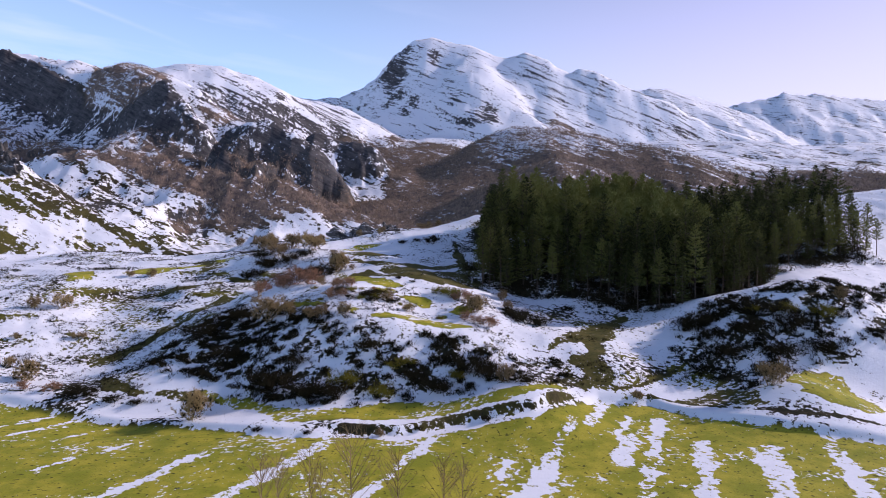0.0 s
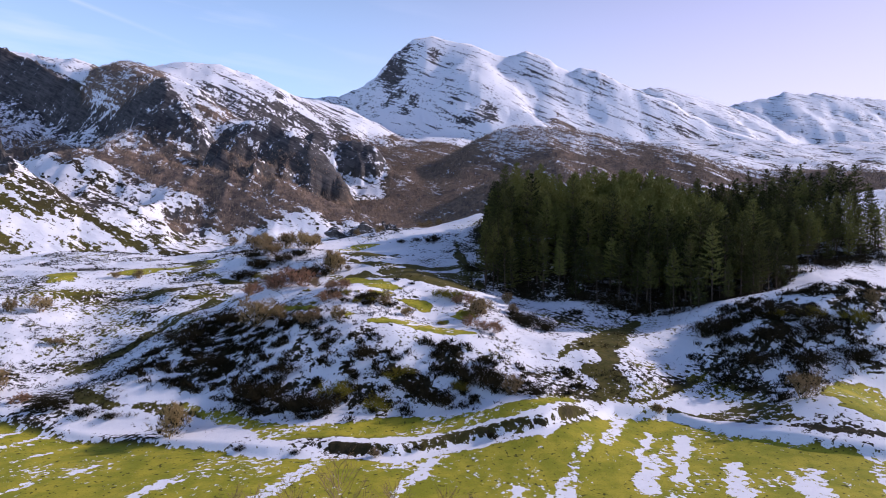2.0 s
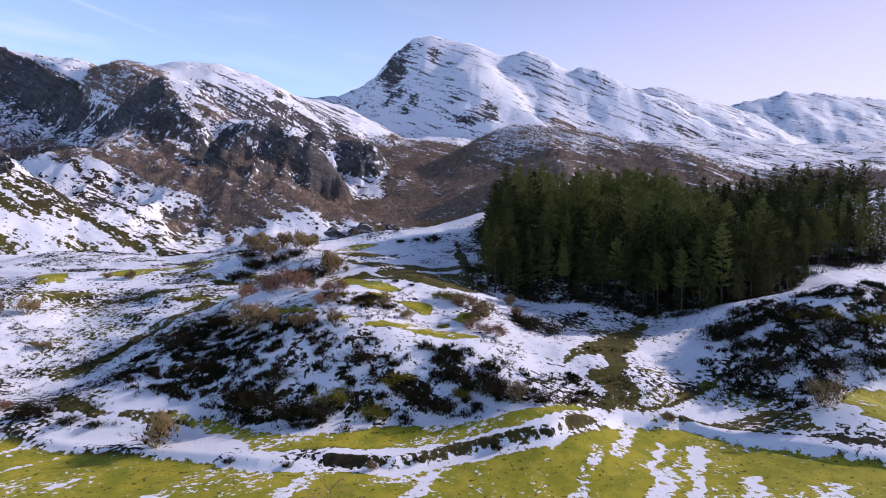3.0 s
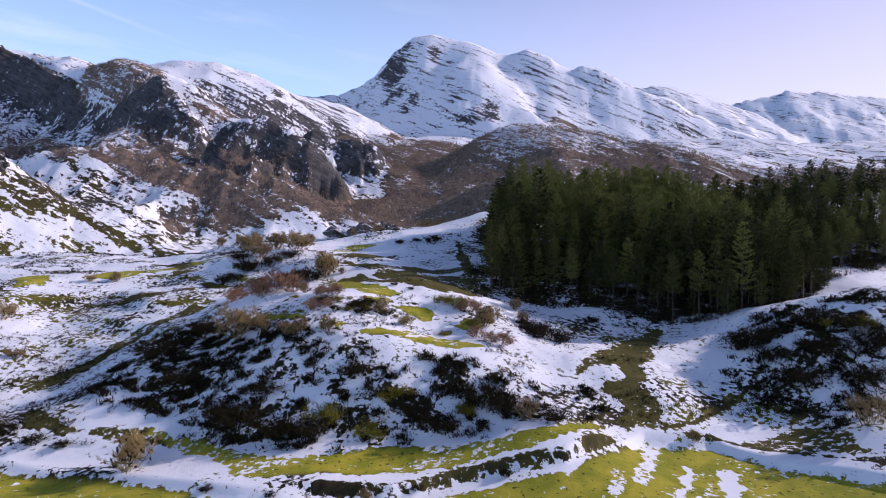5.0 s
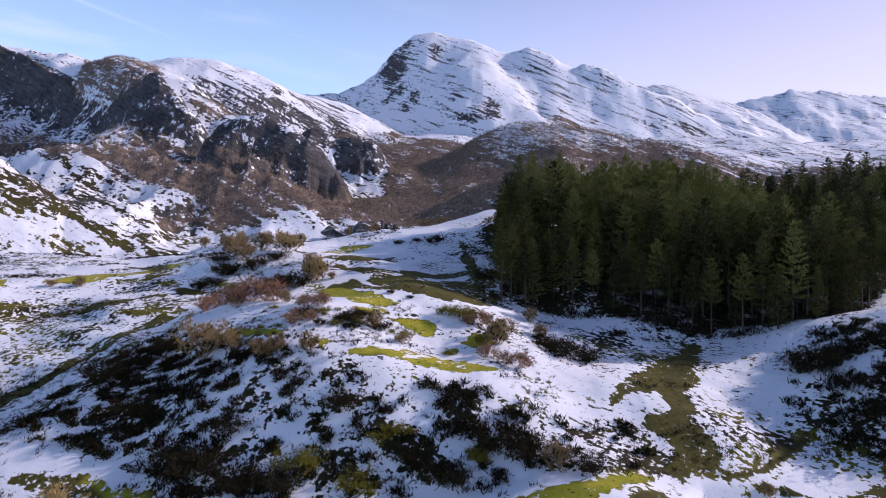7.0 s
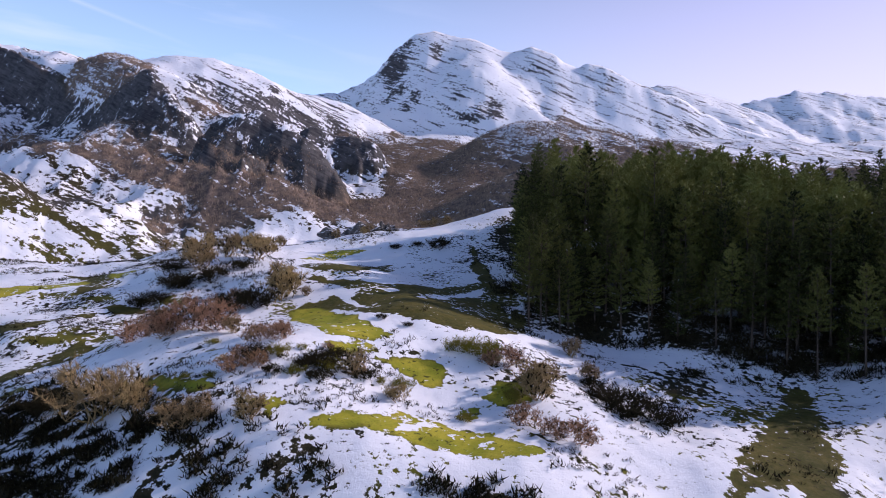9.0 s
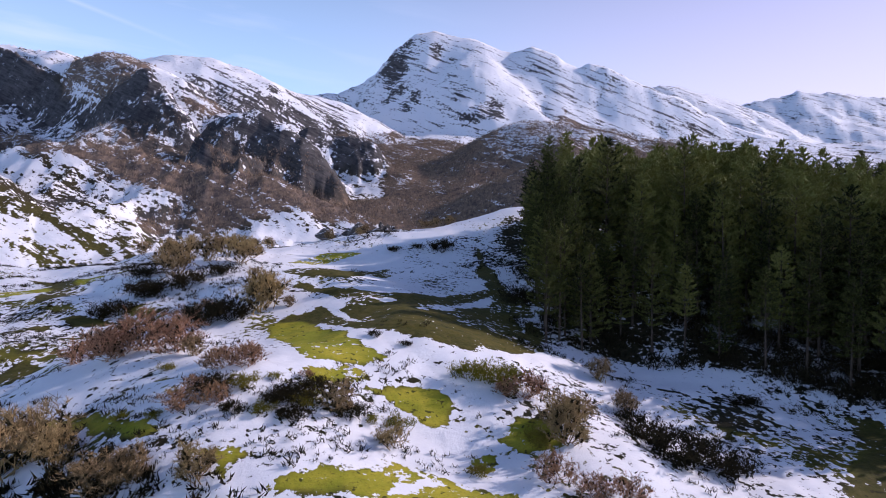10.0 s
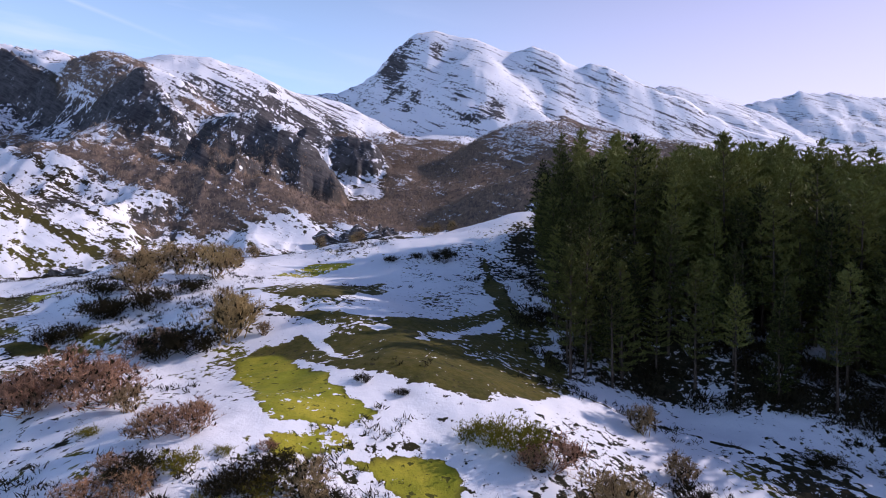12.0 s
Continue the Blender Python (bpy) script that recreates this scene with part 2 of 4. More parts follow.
MOUNDS_EAST = [
    (4, 160, 13, -1.5), (20, 120, 11, -0.3), (38, 128, 13, -2.1), (30, 100, 10, 1.7), (52, 102, 10, 5.1), (58, 120, 12, 4.4),
    (76, 113, 14, 9.8), (110, 105, 22, 9.8), (55, 150, 16, -1.6), (88, 142, 18, 3.8), (30, 170, 18, 2.6), (60, 185, 20, 3.7),
    (110, 180, 26, 8.7), (140, 210, 32, 11.5), (20, 215, 18, 8.6), (60, 235, 26, 4.8), (54, 86, 9, 4.8), (20, 138, 11, 0.8),
    (12, 88, 8, 2.0), (44, 92, 9, -0.3), (190, 200, 40, 19.9), (34, 140, 9, 0.9),
]
MOUNDS_SMALL = [
    (-46, 94, 24, -1.4), (20, 142, 10, -3.0), (2, 130, 16, 1.8), (-22, 160, 10, 2.9), (68, 106, 10, 1.9), (20, 106, 10, 2.6), (44, 100, 10, -2.1), (-22, 124, 10, -1.4),
    (-88, 136, 16, -2.1), (-46, 112, 10, 2.9), (-46, 148, 10, -2.3), (-64, 142, 10, 2.4), (8, 100, 10, -2.1), (14, 82, 10, 1.4), (56, 94, 10, -2.0), (62, 106, 10, 2.6),
    (44, 82, 10, 0.2), (-16, 106, 10, 0.8), (8, 148, 10, 1.1), (-1, 166, 14, 2.4), (32, 118, 10, 1.5), (-76, 118, 24, -1.3), (-34, 94, 10, -1.1), (-16, 142, 10, 0.6),
]
MOUNDS_LIP = [(2, 212, 20, 3.0), (-24, 208, 15, 1.8), (-62, 200, 15, 1.8), (-106, 222, 15, -3.8)]
# the valley's rise with the distance ahead
RISE_Y = [0, 88, 120, 150, 200, 240, 300, 450, 650, 800, 1000, 1300, 2000, 3600]
RISE_Z = [-1.5, -1.5, 7, 14, 24, 25, 20, 25, 38, 84, 150, 240, 330, 350]
# the field's far edge
EDGE_X = [-90, -72.4, -66.3, -60.6, -51.8, -44.6, -38.3, -32.4, -21.7, -6, 1, 13, 24.4, 32.5, 38.4, 46.6, 56, 90]
EDGE_Y = [94, 92.3, 90.2, 88.5, 85.6, 83.3, 82.2, 80, 76.2, 74.9, 77.5, 78.6, 88.4, 88.6, 82.2, 75.4, 71.5, 58]


def crest(eye_rows):
    """Crest points given as bearing (tangent), rise (tangent) and distance ahead, as places in the world."""
    return [(d * u, d, 25.0 + d * v) for u, v, d in eye_rows]


# crests: tangent of bearing, tangent of height over the eye, metres ahead
PEAK = crest([(-0.257, 0.249, 1600), (-0.212, 0.250, 1620), (-0.178, 0.253, 1650), (-0.143, 0.268, 1660), (-0.115, 0.286, 1665), (-0.093, 0.308, 1665), (-0.075, 0.330, 1665), (-0.049, 0.348, 1662), (-0.019, 0.354, 1660), (0.016, 0.348, 1655), (0.055, 0.337, 1650), (0.090, 0.327, 1645), (0.112, 0.322, 1640), (0.140, 0.328, 1635), (0.174, 0.317, 1630), (0.199, 0.302, 1626), (0.219, 0.293, 1622), (0.236, 0.301, 1618), (0.269, 0.294, 1612), (0.303, 0.278, 1602), (0.343, 0.266, 1592), (0.413, 0.230, 1575), (0.473, 0.199, 1560), (0.582, 0.164, 1505), (0.692, 0.123, 1440), (0.772, 0.093, 1380)])
SHOULDER = crest([(0.323, 0.256, 1950), (0.363, 0.266, 1960), (0.403, 0.263, 1980), (0.442, 0.250, 2000), (0.474, 0.242, 2020), (0.502, 0.233, 2050), (0.542, 0.207, 2100)])
EAST_RANGE = crest([(0.463, 0.217, 2250), (0.502, 0.234, 2250), (0.532, 0.243, 2250), (0.566, 0.248, 2250), (0.596, 0.258, 2250), (0.636, 0.254, 2250), (0.671, 0.256, 2250), (0.710, 0.249, 2250), (0.776, 0.247, 2250), (0.909, 0.251, 2250), (1.108, 0.222, 2250)])
CRAG = crest([(-1.025, 0.311, 1250), (-0.876, 0.330, 1200), (-0.777, 0.332, 1150), (-0.747, 0.328, 1130), (-0.717, 0.318, 1110), (-0.693, 0.301, 1090), (-0.648, 0.279, 1050), (-0.594, 0.269, 1000), (-0.530, 0.269, 950), (-0.480, 0.281, 900), (-0.466, 0.266, 885), (-0.448, 0.242, 868), (-0.431, 0.210, 850)])
SNOW_DOME = crest([(-0.51, 0.29, 1280), (-0.480, 0.304, 1270), (-0.440, 0.309, 1275), (-0.400, 0.307, 1280), (-0.361, 0.295, 1290), (-0.321, 0.276, 1310), (-0.282, 0.259, 1330), (-0.242, 0.245, 1350), (-0.207, 0.237, 1370), (-0.158, 0.212, 1380)])
CRAG_LOW = crest([(-0.356, 0.200, 800), (-0.332, 0.209, 800), (-0.297, 0.210, 800), (-0.262, 0.194, 790), (-0.228, 0.168, 780), (-0.203, 0.138, 770), (-0.181, 0.108, 760)])
CRAG_FAR = crest([(-0.222, 0.190, 960), (-0.183, 0.176, 960), (-0.148, 0.170, 950), (-0.118, 0.160, 940), (-0.098, 0.139, 930), (-0.091, 0.118, 920), (-0.086, 0.093, 900)])
WOOD_HILL = crest([(-0.024, 0.123, 1000), (0.016, 0.147, 1000), (0.061, 0.176, 1000), (0.095, 0.190, 1000), (0.135, 0.196, 995), (0.175, 0.195, 985), (0.215, 0.190, 970), (0.264, 0.184, 955), (0.314, 0.173, 940), (0.364, 0.164, 925), (0.413, 0.158, 910), (0.473, 0.138, 890), (0.553, 0.123, 870), (0.772, 0.118, 820)])
LOW_KNOLL = crest([(.12, .10, 740), (.15, .13, 730), (.19, .142, 725), (.235, .135, 725), (.28, .11, 730), (.33, .09, 740)])
BROWN_SPUR = crest([(-0.759, 0.138, 718), (-0.650, 0.151, 728), (-0.580, 0.159, 728), (-0.531, 0.150, 728), (-0.451, 0.131, 715), (-0.382, 0.119, 705), (-0.302, 0.110, 695), (-0.263, 0.101, 690), (-0.223, 0.078, 685), (-0.163, 0.053, 675), (-0.094, 0.032, 665), (-0.059, 0.023, 655)])
WEST_SPUR = crest([(-0.977, 0.177, 580), (-0.779, 0.151, 570), (-0.755, 0.123, 560), (-0.720, 0.098, 556), (-0.671, 0.073, 556), (-0.616, 0.045, 556), (-0.567, 0.018, 552), (-0.517, -0.008, 545), (-0.483, -0.031, 535)])
CRAG_BACK = crest([(-1.024, 0.325, 1340), (-0.876, 0.335, 1290), (-0.737, 0.327, 1230), (-0.698, 0.320, 1215), (-0.658, 0.317, 1195), (-0.628, 0.311, 1170), (-0.599, 0.300, 1130), (-0.569, 0.301, 1110), (-0.542, 0.309, 1080), (-0.517, 0.302, 1055), (-0.490, 0.290, 1020), (-0.450, 0.271, 985), (-0.411, 0.242, 960), (-0.361, 0.217, 950)])
RAMP = crest([(0.028, 0.344, 1655), (0.048, 0.320, 1610), (0.057, 0.291, 1560), (0.083, 0.261, 1500), (0.120, 0.230, 1430), (0.165, 0.200, 1350)])


PEAK_FACE = crest([(-0.257, 0.245, 1600), (-0.178, 0.247, 1650), (-0.115, 0.276, 1665), (-0.07, 0.325, 1665), (-0.019, 0.348, 1660), (0.16, 0.31, 1630), (0.343, 0.258, 1590), (0.473, 0.194, 1560), (0.582, 0.16, 1500), (0.772, 0.09, 1380)])


def ridge(x, y, points, fall_d, fall_z, seed, spur=0.3, scale=70.0):
    """The height of a ridge along the points: it falls off by the profile, cut by gullies that run down its flanks."""
    best, top, off = (np.full(x.shape, v) for v in (-1e9, 0.0, 0.0))
    for (x0, y0, z0), (x1, y1, z1) in zip(points, points[1:]):
        length = math.hypot(x1 - x0, y1 - y0)
        t = np.clip(((x - x0) * (x1 - x0) + (y - y0) * (y1 - y0)) / length ** 2, 0, 1)
        d = np.hypot(x - x0 - t * (x1 - x0), y - y0 - t * (y1 - y0))
        c = z0 + t * (z1 - z0)
        h = c - np.interp(d, fall_d, fall_z)
        better = h > best
        best, top, off = np.where(better, h, best), np.where(better, c, top), np.where(better, d, off)
    fall = np.interp(off, fall_d, fall_z) + np.maximum(off - fall_d[-1], 0) * 0.7
    return top - fall - np.minimum(fall, 110) * spur * 1.6 * fbm(x / scale, y / (1.6 * scale), 5, seed, 0.55)


def soft_max(p, q, k):
    h = np.clip(0.5 + 0.5 * (q - p) / k, 0, 1)
    return p + (q - p) * h + k * h * (1 - h)


def near_height(x, y):
    z = np.interp(y, RISE_Y, RISE_Z)
    for cx, cy, r, h in MOUNDS_WEST + MOUNDS_EAST + MOUNDS_SMALL + MOUNDS_LIP:
        z = z + h * np.exp(-((x - cx) ** 2 + (y - cy) ** 2) / r ** 2)
    # the cut bank behind the track
    bank = smooth(x, -20, -13) * (1 - smooth(x, 17, 22))
    off = smooth(y - np.interp(x, EDGE_X, EDGE_Y), 1.4, 2.3) * bank + smooth(y - np.interp(x, EDGE_X, EDGE_Y), -0.6, 1.4) * (1 - bank)
    z = z + (0.9 + 0.3 * bank) * off * (1 - smooth(y, 95, 110))
    rough = smooth(y, 88, 104)
    z = z + rough * (0.9 * fbm(x / 22, y / 22, 4, 3) + 0.28 * fbm(x / 4.0, y / 4.0, 4, 9)) + (1 - rough) * (0.25 * fbm(x / 25, y / 25, 3, 5) + 0.05 * fbm(x / 2.2, y / 2.2, 3, 6))
    # low terrace steps on the western pasture
    terrace = smooth(-x, 30, 50) * smooth(y, 112, 125) * (1 - smooth(y, 210, 240))
    z = z + terrace * 0.35 * np.sin(z * 1.7 + 2.2 * fbm(x / 26, y / 26, 4, 12))
    return z


def land(x, y):
    """Height of the ground, and how much of it is high mountain and how much cliff."""
    near = near_height(x, y)
    far_on = smooth(np.hypot(x, y), 270, 400)
    wx, wy = x + 14 * fbm(x / 90, y / 90, 3, 31) * far_on, y + 14 * fbm(x / 90 + 7, y / 90, 3, 32) * far_on
    near = near - far_on * smooth(-x / np.maximum(y, 1), 0.02, 0.4) * 32 * (1 - smooth(y, 580, 720))
    z = near + far_on * (14 * fbm(x / 130, y / 130, 5, 41) + smooth(y, 500, 900) * 22 * fbm(x / 210, y / 210, 5, 42))
    west = ridge(wx, wy, WEST_SPUR, [0, 30, 70, 300], [0, 18, 52, 200], 51, 0.1, 80)
    gone = (1 - far_on) * 3000
    z = soft_max(z, west - gone, 6)
    z = soft_max(z, ridge(wx, wy, BROWN_SPUR, [0, 40, 100, 200, 500], [0, 28, 72, 104, 280], 52, 0.14, 80) - gone, 8)
    hill = np.maximum(ridge(wx, wy, WOOD_HILL, [0, 40, 200, 700], [0, 22, 118, 340], 53, 0.14, 90), ridge(wx, wy, LOW_KNOLL, [0, 30, 120, 400], [0, 12, 64, 240], 61, 0.1, 60))
    z = soft_max(z, hill - gone, 10)
    crag = ridge(wx, wy, CRAG, [0, 6, 50, 110, 220, 320, 700], [0, 4, 84, 130, 200, 240, 700], 54, 0.1, 45)
    shelf = ridge(wx, wy, CRAG_BACK, [0, 50, 85, 130, 400], [0, 22, 70, 260, 800], 62, 0.03, 70)
    crag = np.maximum(crag, ridge(wx, wy, CRAG_LOW, [0, 10, 45, 100, 200, 300], [0, 6, 58, 105, 300, 600], 55, 0.4, 40))
    crag = np.maximum(crag, ridge(wx, wy, CRAG_FAR, [0, 10, 50, 100, 200, 300], [0, 8, 62, 105, 300, 600], 56, 0.4, 40))
    dome = ridge(wx, wy, SNOW_DOME, [0, 60, 170, 260, 500], [0, 20, 80, 210, 560], 57, 0.06, 110)
    peak = ridge(wx, wy, PEAK_FACE, [0, 40, 110, 200, 330, 420, 800, 2000], [0, 32, 125, 225, 345, 375, 520, 1000], 58, 0.035, 90)
    peak = soft_max(peak, ridge(wx, wy, PEAK, [0, 20, 60, 120, 400], [0, 16, 80, 220, 900], 64, 0.05, 60), 5)
    east = np.maximum(ridge(wx, wy, EAST_RANGE, [0, 80, 400, 1000], [0, 55, 270, 560], 59, 0.16, 130), ridge(wx, wy, SHOULDER, [0, 80, 400, 1000], [0, 50, 290, 600], 60, 0.14, 110))
    ramp = ridge(wx, wy, RAMP, [0, 30, 90, 160, 400], [0, 14, 58, 130, 420], 63, 0.05, 120)
    peak = soft_max(peak, ramp, 8)
    back = np.maximum(np.maximum(np.maximum(dome, shelf), peak), east)
    z = soft_max(z, back - gone, 12)
    z = soft_max(z, crag - gone, 6)
    steepish = smooth(np.maximum(crag, back) - near, 10, 60)
    z = z + far_on * (3.0 + 6.0 * smooth(crag - near, 10, 60) + 2.0 * steepish) * (ridged(x / 75, y / 75, 5, 71) - 0.5)
    z = z + 9.0 * smooth(crag - np.maximum(back, near), -5, 20) * far_on * (ridged(x / 24, y / 40, 4, 73) - 0.45)
    # tilted rock strata step down the faces of the high mountains
    dip = z + 0.5 * x + 10 * fbm(x / 160, y / 160, 3, 75)
    beds = ridged(dip / 30, x / 420 + y / 300, 5, 76) - 0.62
    z = z + far_on * 9.0 * smooth(back - np.maximum(crag, near), 0, 60) * beds * (0.35 + 0.65 * smooth(fbm(x / 200, y / 200, 3, 77), -0.3, 0.3))
    high = smooth(back - np.maximum(crag, near), 0, 45)
    cliff = smooth(crag - np.maximum(back, near), -5, 25) * (1 - smooth(z - crag, 8, 22))
    return z, (high * far_on, cliff * far_on)


def height(x, y):
    z, _ = land(np.array([float(x)]), np.array([float(y)]))
    return float(z[0])


def heights(x, y):
    return land(np.asarray(x, float), np.asarray(y, float))[0]


# strips of old snow across the field run along x - 0.43 y: offset, half width, from y to y
STRIPS = [(-34.3, .9, 0, 70), (-21.4, 1.3, 0, 76), (-7.5, .85, 0, 76), (4.8, .35, 61.5, 67.5), (8.9, .5, 0, 70), (10.3, .85, 0, 80), (12.9, .8, 77, 87), (17.4, .5, 74, 82.5), (18.4, 1.2, 66, 76),
          (22.0, .85, 0, 82.5), (28.2, 1.15, 0, 73.5), (36.3, 1.5, 0, 72), (44.6, 1.1, 0, 74), (-73.5, .7, 78, 89.5), (-68, .55, 78, 89), (-49.5, .5, 65, 69.5), (-48.2, .4, 72, 76), (-60, .4, 76, 84), (54, 1.1, 0, 68), (66, 1.2, 0, 60)]
FARM_TRACK = [(-90, 95.5), (-72.8, 93.6), (-61.4, 90.4), (-51.9, 88), (-41.5, 85.4), (-33.8, 82.8), (-26.3, 78.7), (-17, 76), (-6.4, 76.2), (1.3, 78.7), (7.5, 78.6), (13.2, 79.8), (19.2, 85), (24.7, 89.3), (32.6, 89), (39, 83.6), (44.2, 77.9), (49.8, 74.6), (56.2, 71.7), (75, 63)]
DITCH = [(30.5, 89.7), (32.9, 89.8), (39.8, 85.4), (48, 77.9), (58.8, 75), (75, 67)]
FOOT_PATH = [(28.4, 89.7), (33.4, 91.2), (42.5, 98.5)]
GULLY = [(8.8, 137.5), (15, 134.9), (19.8, 134.1), (25.2, 129.5), (30.7, 125.8)]
PATCHES = {}


def patch(kind, points):
    """A patch of one kind of cover, by its rim."""
    PATCHES.setdefault(kind, []).append(points)


# scrub-grown slopes, turf, dark turf with shade put into its colour, the bench behind the track, drifts of snow
patch("face", [(-53.5, 101.1), (-53.8, 113.7), (-44.9, 120.2), (-29.5, 109), (-16.5, 103.8), (-7.3, 99.7), (0.3, 99.6), (6.3, 97.7), (12, 96.5), (21, 97.1), (19.9, 90.9), (12.8, 86.6), (6.5, 87), (0.2, 88.2), (-10.2, 87.3), (-15.1, 86.4), (-22.7, 88.3), (-30.6, 91.3), (-39.3, 94.8), (-48.7, 98.4)])
patch("face", [(49.8, 115.7), (55.9, 117.7), (63.6, 114.7), (72.4, 108.9), (109.7, 140.6), (77.6, 99.3), (69.8, 97.4), (61, 95.8), (55, 90.8), (47.5, 86.9), (44.9, 98.3), (44.1, 105.9)])
patch("grass", [(-24.6, 138.9), (-19.4, 138.4), (-13.5, 129.7), (-8.4, 123.8), (-10.4, 121.2), (-15.5, 121.1), (-22.2, 133)])
patch("grass", [(-14.4, 118.8), (-11, 121.1), (-9.7, 120.5), (-11.6, 118.4), (-13.9, 117.2)])
patch("grass", [(-10.1, 118.5), (-6.4, 120.3), (-2, 120.6), (-1.7, 118.3), (-2.6, 115.9), (-5.1, 116.4), (-7.8, 117.8)])
patch("grass", [(-20.7, 108), (-17.8, 108.3), (-14.9, 108), (-16.1, 106), (-16.4, 104.8), (-18.6, 105.9), (-20.4, 106.7)])
patch("grass", [(-13.4, 104.8), (-10.7, 107.3), (-6.6, 110), (-2.1, 109.4), (2.1, 107.3), (5.8, 104.9), (5.9, 103.1), (1.6, 103), (-2.2, 103.9), (-6.1, 103.9), (-10.1, 104.3)])
patch("grass", [(-38.4, 117.6), (-32, 114.8), (-22.8, 109.3), (-24.3, 109.2), (-29.6, 112.5), (-32.6, 112.5), (-35.7, 114.4)])
patch("grass", [(1.1, 114.3), (3, 117.8), (6.3, 116.9), (5.7, 113.2), (2.7, 112.5)])
patch("grass", [(-2.1, 110.7), (-0.7, 112.1), (0.7, 112.4), (0.3, 110), (-1.5, 109.5)])
patch("grass", [(-32, 178.6), (-28.3, 188.7), (-21, 188), (-24.3, 185.3), (-28.1, 179.2)])
patch("grass", [(52.3, 87), (61.3, 93.5), (66, 92.7), (64.3, 89.4), (62.9, 80.4), (58.9, 77.8), (54.4, 79.2), (52.2, 81.9)])
patch("grass", [(-105, 156.2), (-98.6, 158.8), (-91.6, 148.6), (-95.8, 144.5)])
patch("grass", [(-89.9, 155.4), (-83.3, 167.1), (-68, 171.2), (-58.5, 169.7), (-63.4, 167.4), (-76.8, 163), (-81.2, 156.4)])
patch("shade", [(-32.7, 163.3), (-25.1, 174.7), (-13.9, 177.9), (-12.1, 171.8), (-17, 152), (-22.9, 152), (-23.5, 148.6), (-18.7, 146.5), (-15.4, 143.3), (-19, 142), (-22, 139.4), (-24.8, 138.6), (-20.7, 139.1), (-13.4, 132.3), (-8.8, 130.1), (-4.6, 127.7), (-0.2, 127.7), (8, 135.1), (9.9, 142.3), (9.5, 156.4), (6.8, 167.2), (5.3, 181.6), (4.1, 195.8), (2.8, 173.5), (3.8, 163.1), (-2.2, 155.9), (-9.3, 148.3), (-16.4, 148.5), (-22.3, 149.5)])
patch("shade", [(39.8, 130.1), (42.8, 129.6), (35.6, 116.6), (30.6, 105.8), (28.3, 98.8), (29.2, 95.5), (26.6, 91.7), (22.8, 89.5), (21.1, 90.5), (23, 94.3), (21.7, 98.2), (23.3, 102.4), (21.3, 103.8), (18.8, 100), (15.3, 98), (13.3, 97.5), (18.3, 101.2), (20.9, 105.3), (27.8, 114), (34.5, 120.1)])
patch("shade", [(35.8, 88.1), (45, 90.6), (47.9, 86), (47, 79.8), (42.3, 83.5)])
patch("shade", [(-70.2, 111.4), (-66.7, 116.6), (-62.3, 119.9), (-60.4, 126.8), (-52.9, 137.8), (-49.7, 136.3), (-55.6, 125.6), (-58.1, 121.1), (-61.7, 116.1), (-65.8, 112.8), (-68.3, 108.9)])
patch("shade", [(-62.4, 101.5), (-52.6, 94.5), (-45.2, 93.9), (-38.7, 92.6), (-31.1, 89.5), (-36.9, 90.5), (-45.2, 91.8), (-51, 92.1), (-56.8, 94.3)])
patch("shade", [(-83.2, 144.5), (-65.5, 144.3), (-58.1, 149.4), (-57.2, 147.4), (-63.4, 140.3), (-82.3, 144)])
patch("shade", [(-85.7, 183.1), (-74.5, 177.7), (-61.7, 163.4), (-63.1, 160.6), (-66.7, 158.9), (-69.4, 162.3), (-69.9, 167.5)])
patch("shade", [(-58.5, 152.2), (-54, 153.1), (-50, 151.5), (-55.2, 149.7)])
patch("bench", [(-38.9, 92.9), (-31.2, 89.6), (-23.8, 86), (-14.7, 84.8), (-9.4, 86.8), (0.1, 86.9), (6.3, 85.2), (12.6, 85.6), (17.9, 88.9), (19.6, 89), (11.9, 82.1), (5.9, 81.8), (0, 80.9), (-5.7, 80.2), (-24, 80.1), (-32.2, 87.7)])
patch("drift", [(-24.7, 152.9), (-19.6, 150.4), (-13.8, 149.7), (-8.3, 153.7), (-3, 155.4), (-7.9, 147.6), (-13.4, 147.3), (-19.3, 149), (-24, 150.6)])
patch("drift", [(-7, 144.3), (-3.1, 146.4), (1.6, 154.7), (5, 160.4), (4, 154.8), (-0.2, 148.8), (-5, 140.8), (-6.5, 140.6)])
patch("drift", [(-18.2, 142.5), (-15, 142.6), (-16, 140.4), (-12.5, 134), (-14, 135.9), (-16.6, 139.7)])
patch("drift", [(6.9, 149), (10.5, 150.5), (8, 147.5), (7.1, 143.7), (6.9, 147.1)])
patch("drift", [(-12.6, 143.7), (-9.7, 145.1), (-8.6, 142.9), (-10.7, 141.5)])
patch("drift", [(21.2, 103.1), (26, 105.6), (26, 99.7), (22.5, 99.5)])
patch("drift", [(-7.9, 104.2), (-5.5, 107), (-3.2, 108.5), (-6, 105.4)])
patch("drift", [(66.4, 93.3), (74, 94.5), (67, 85.6), (65.4, 89.9)])
patch("drift", [(48.1, 85.6), (51, 82.7), (52.7, 79), (48.7, 79), (46.7, 82.4)])
patch("drift", [(-36.6, 89.2), (-29.9, 86.8), (-25.6, 83), (-24, 80.1), (-32.9, 81.8)])
patch("scrub", [(12, 96.4), (21.4, 98.5), (22.3, 94.1), (32.4, 94.6), (43.4, 102.8), (42.2, 99), (31.9, 92), (25.5, 89.6), (19.6, 90.1), (13.2, 88.5)])
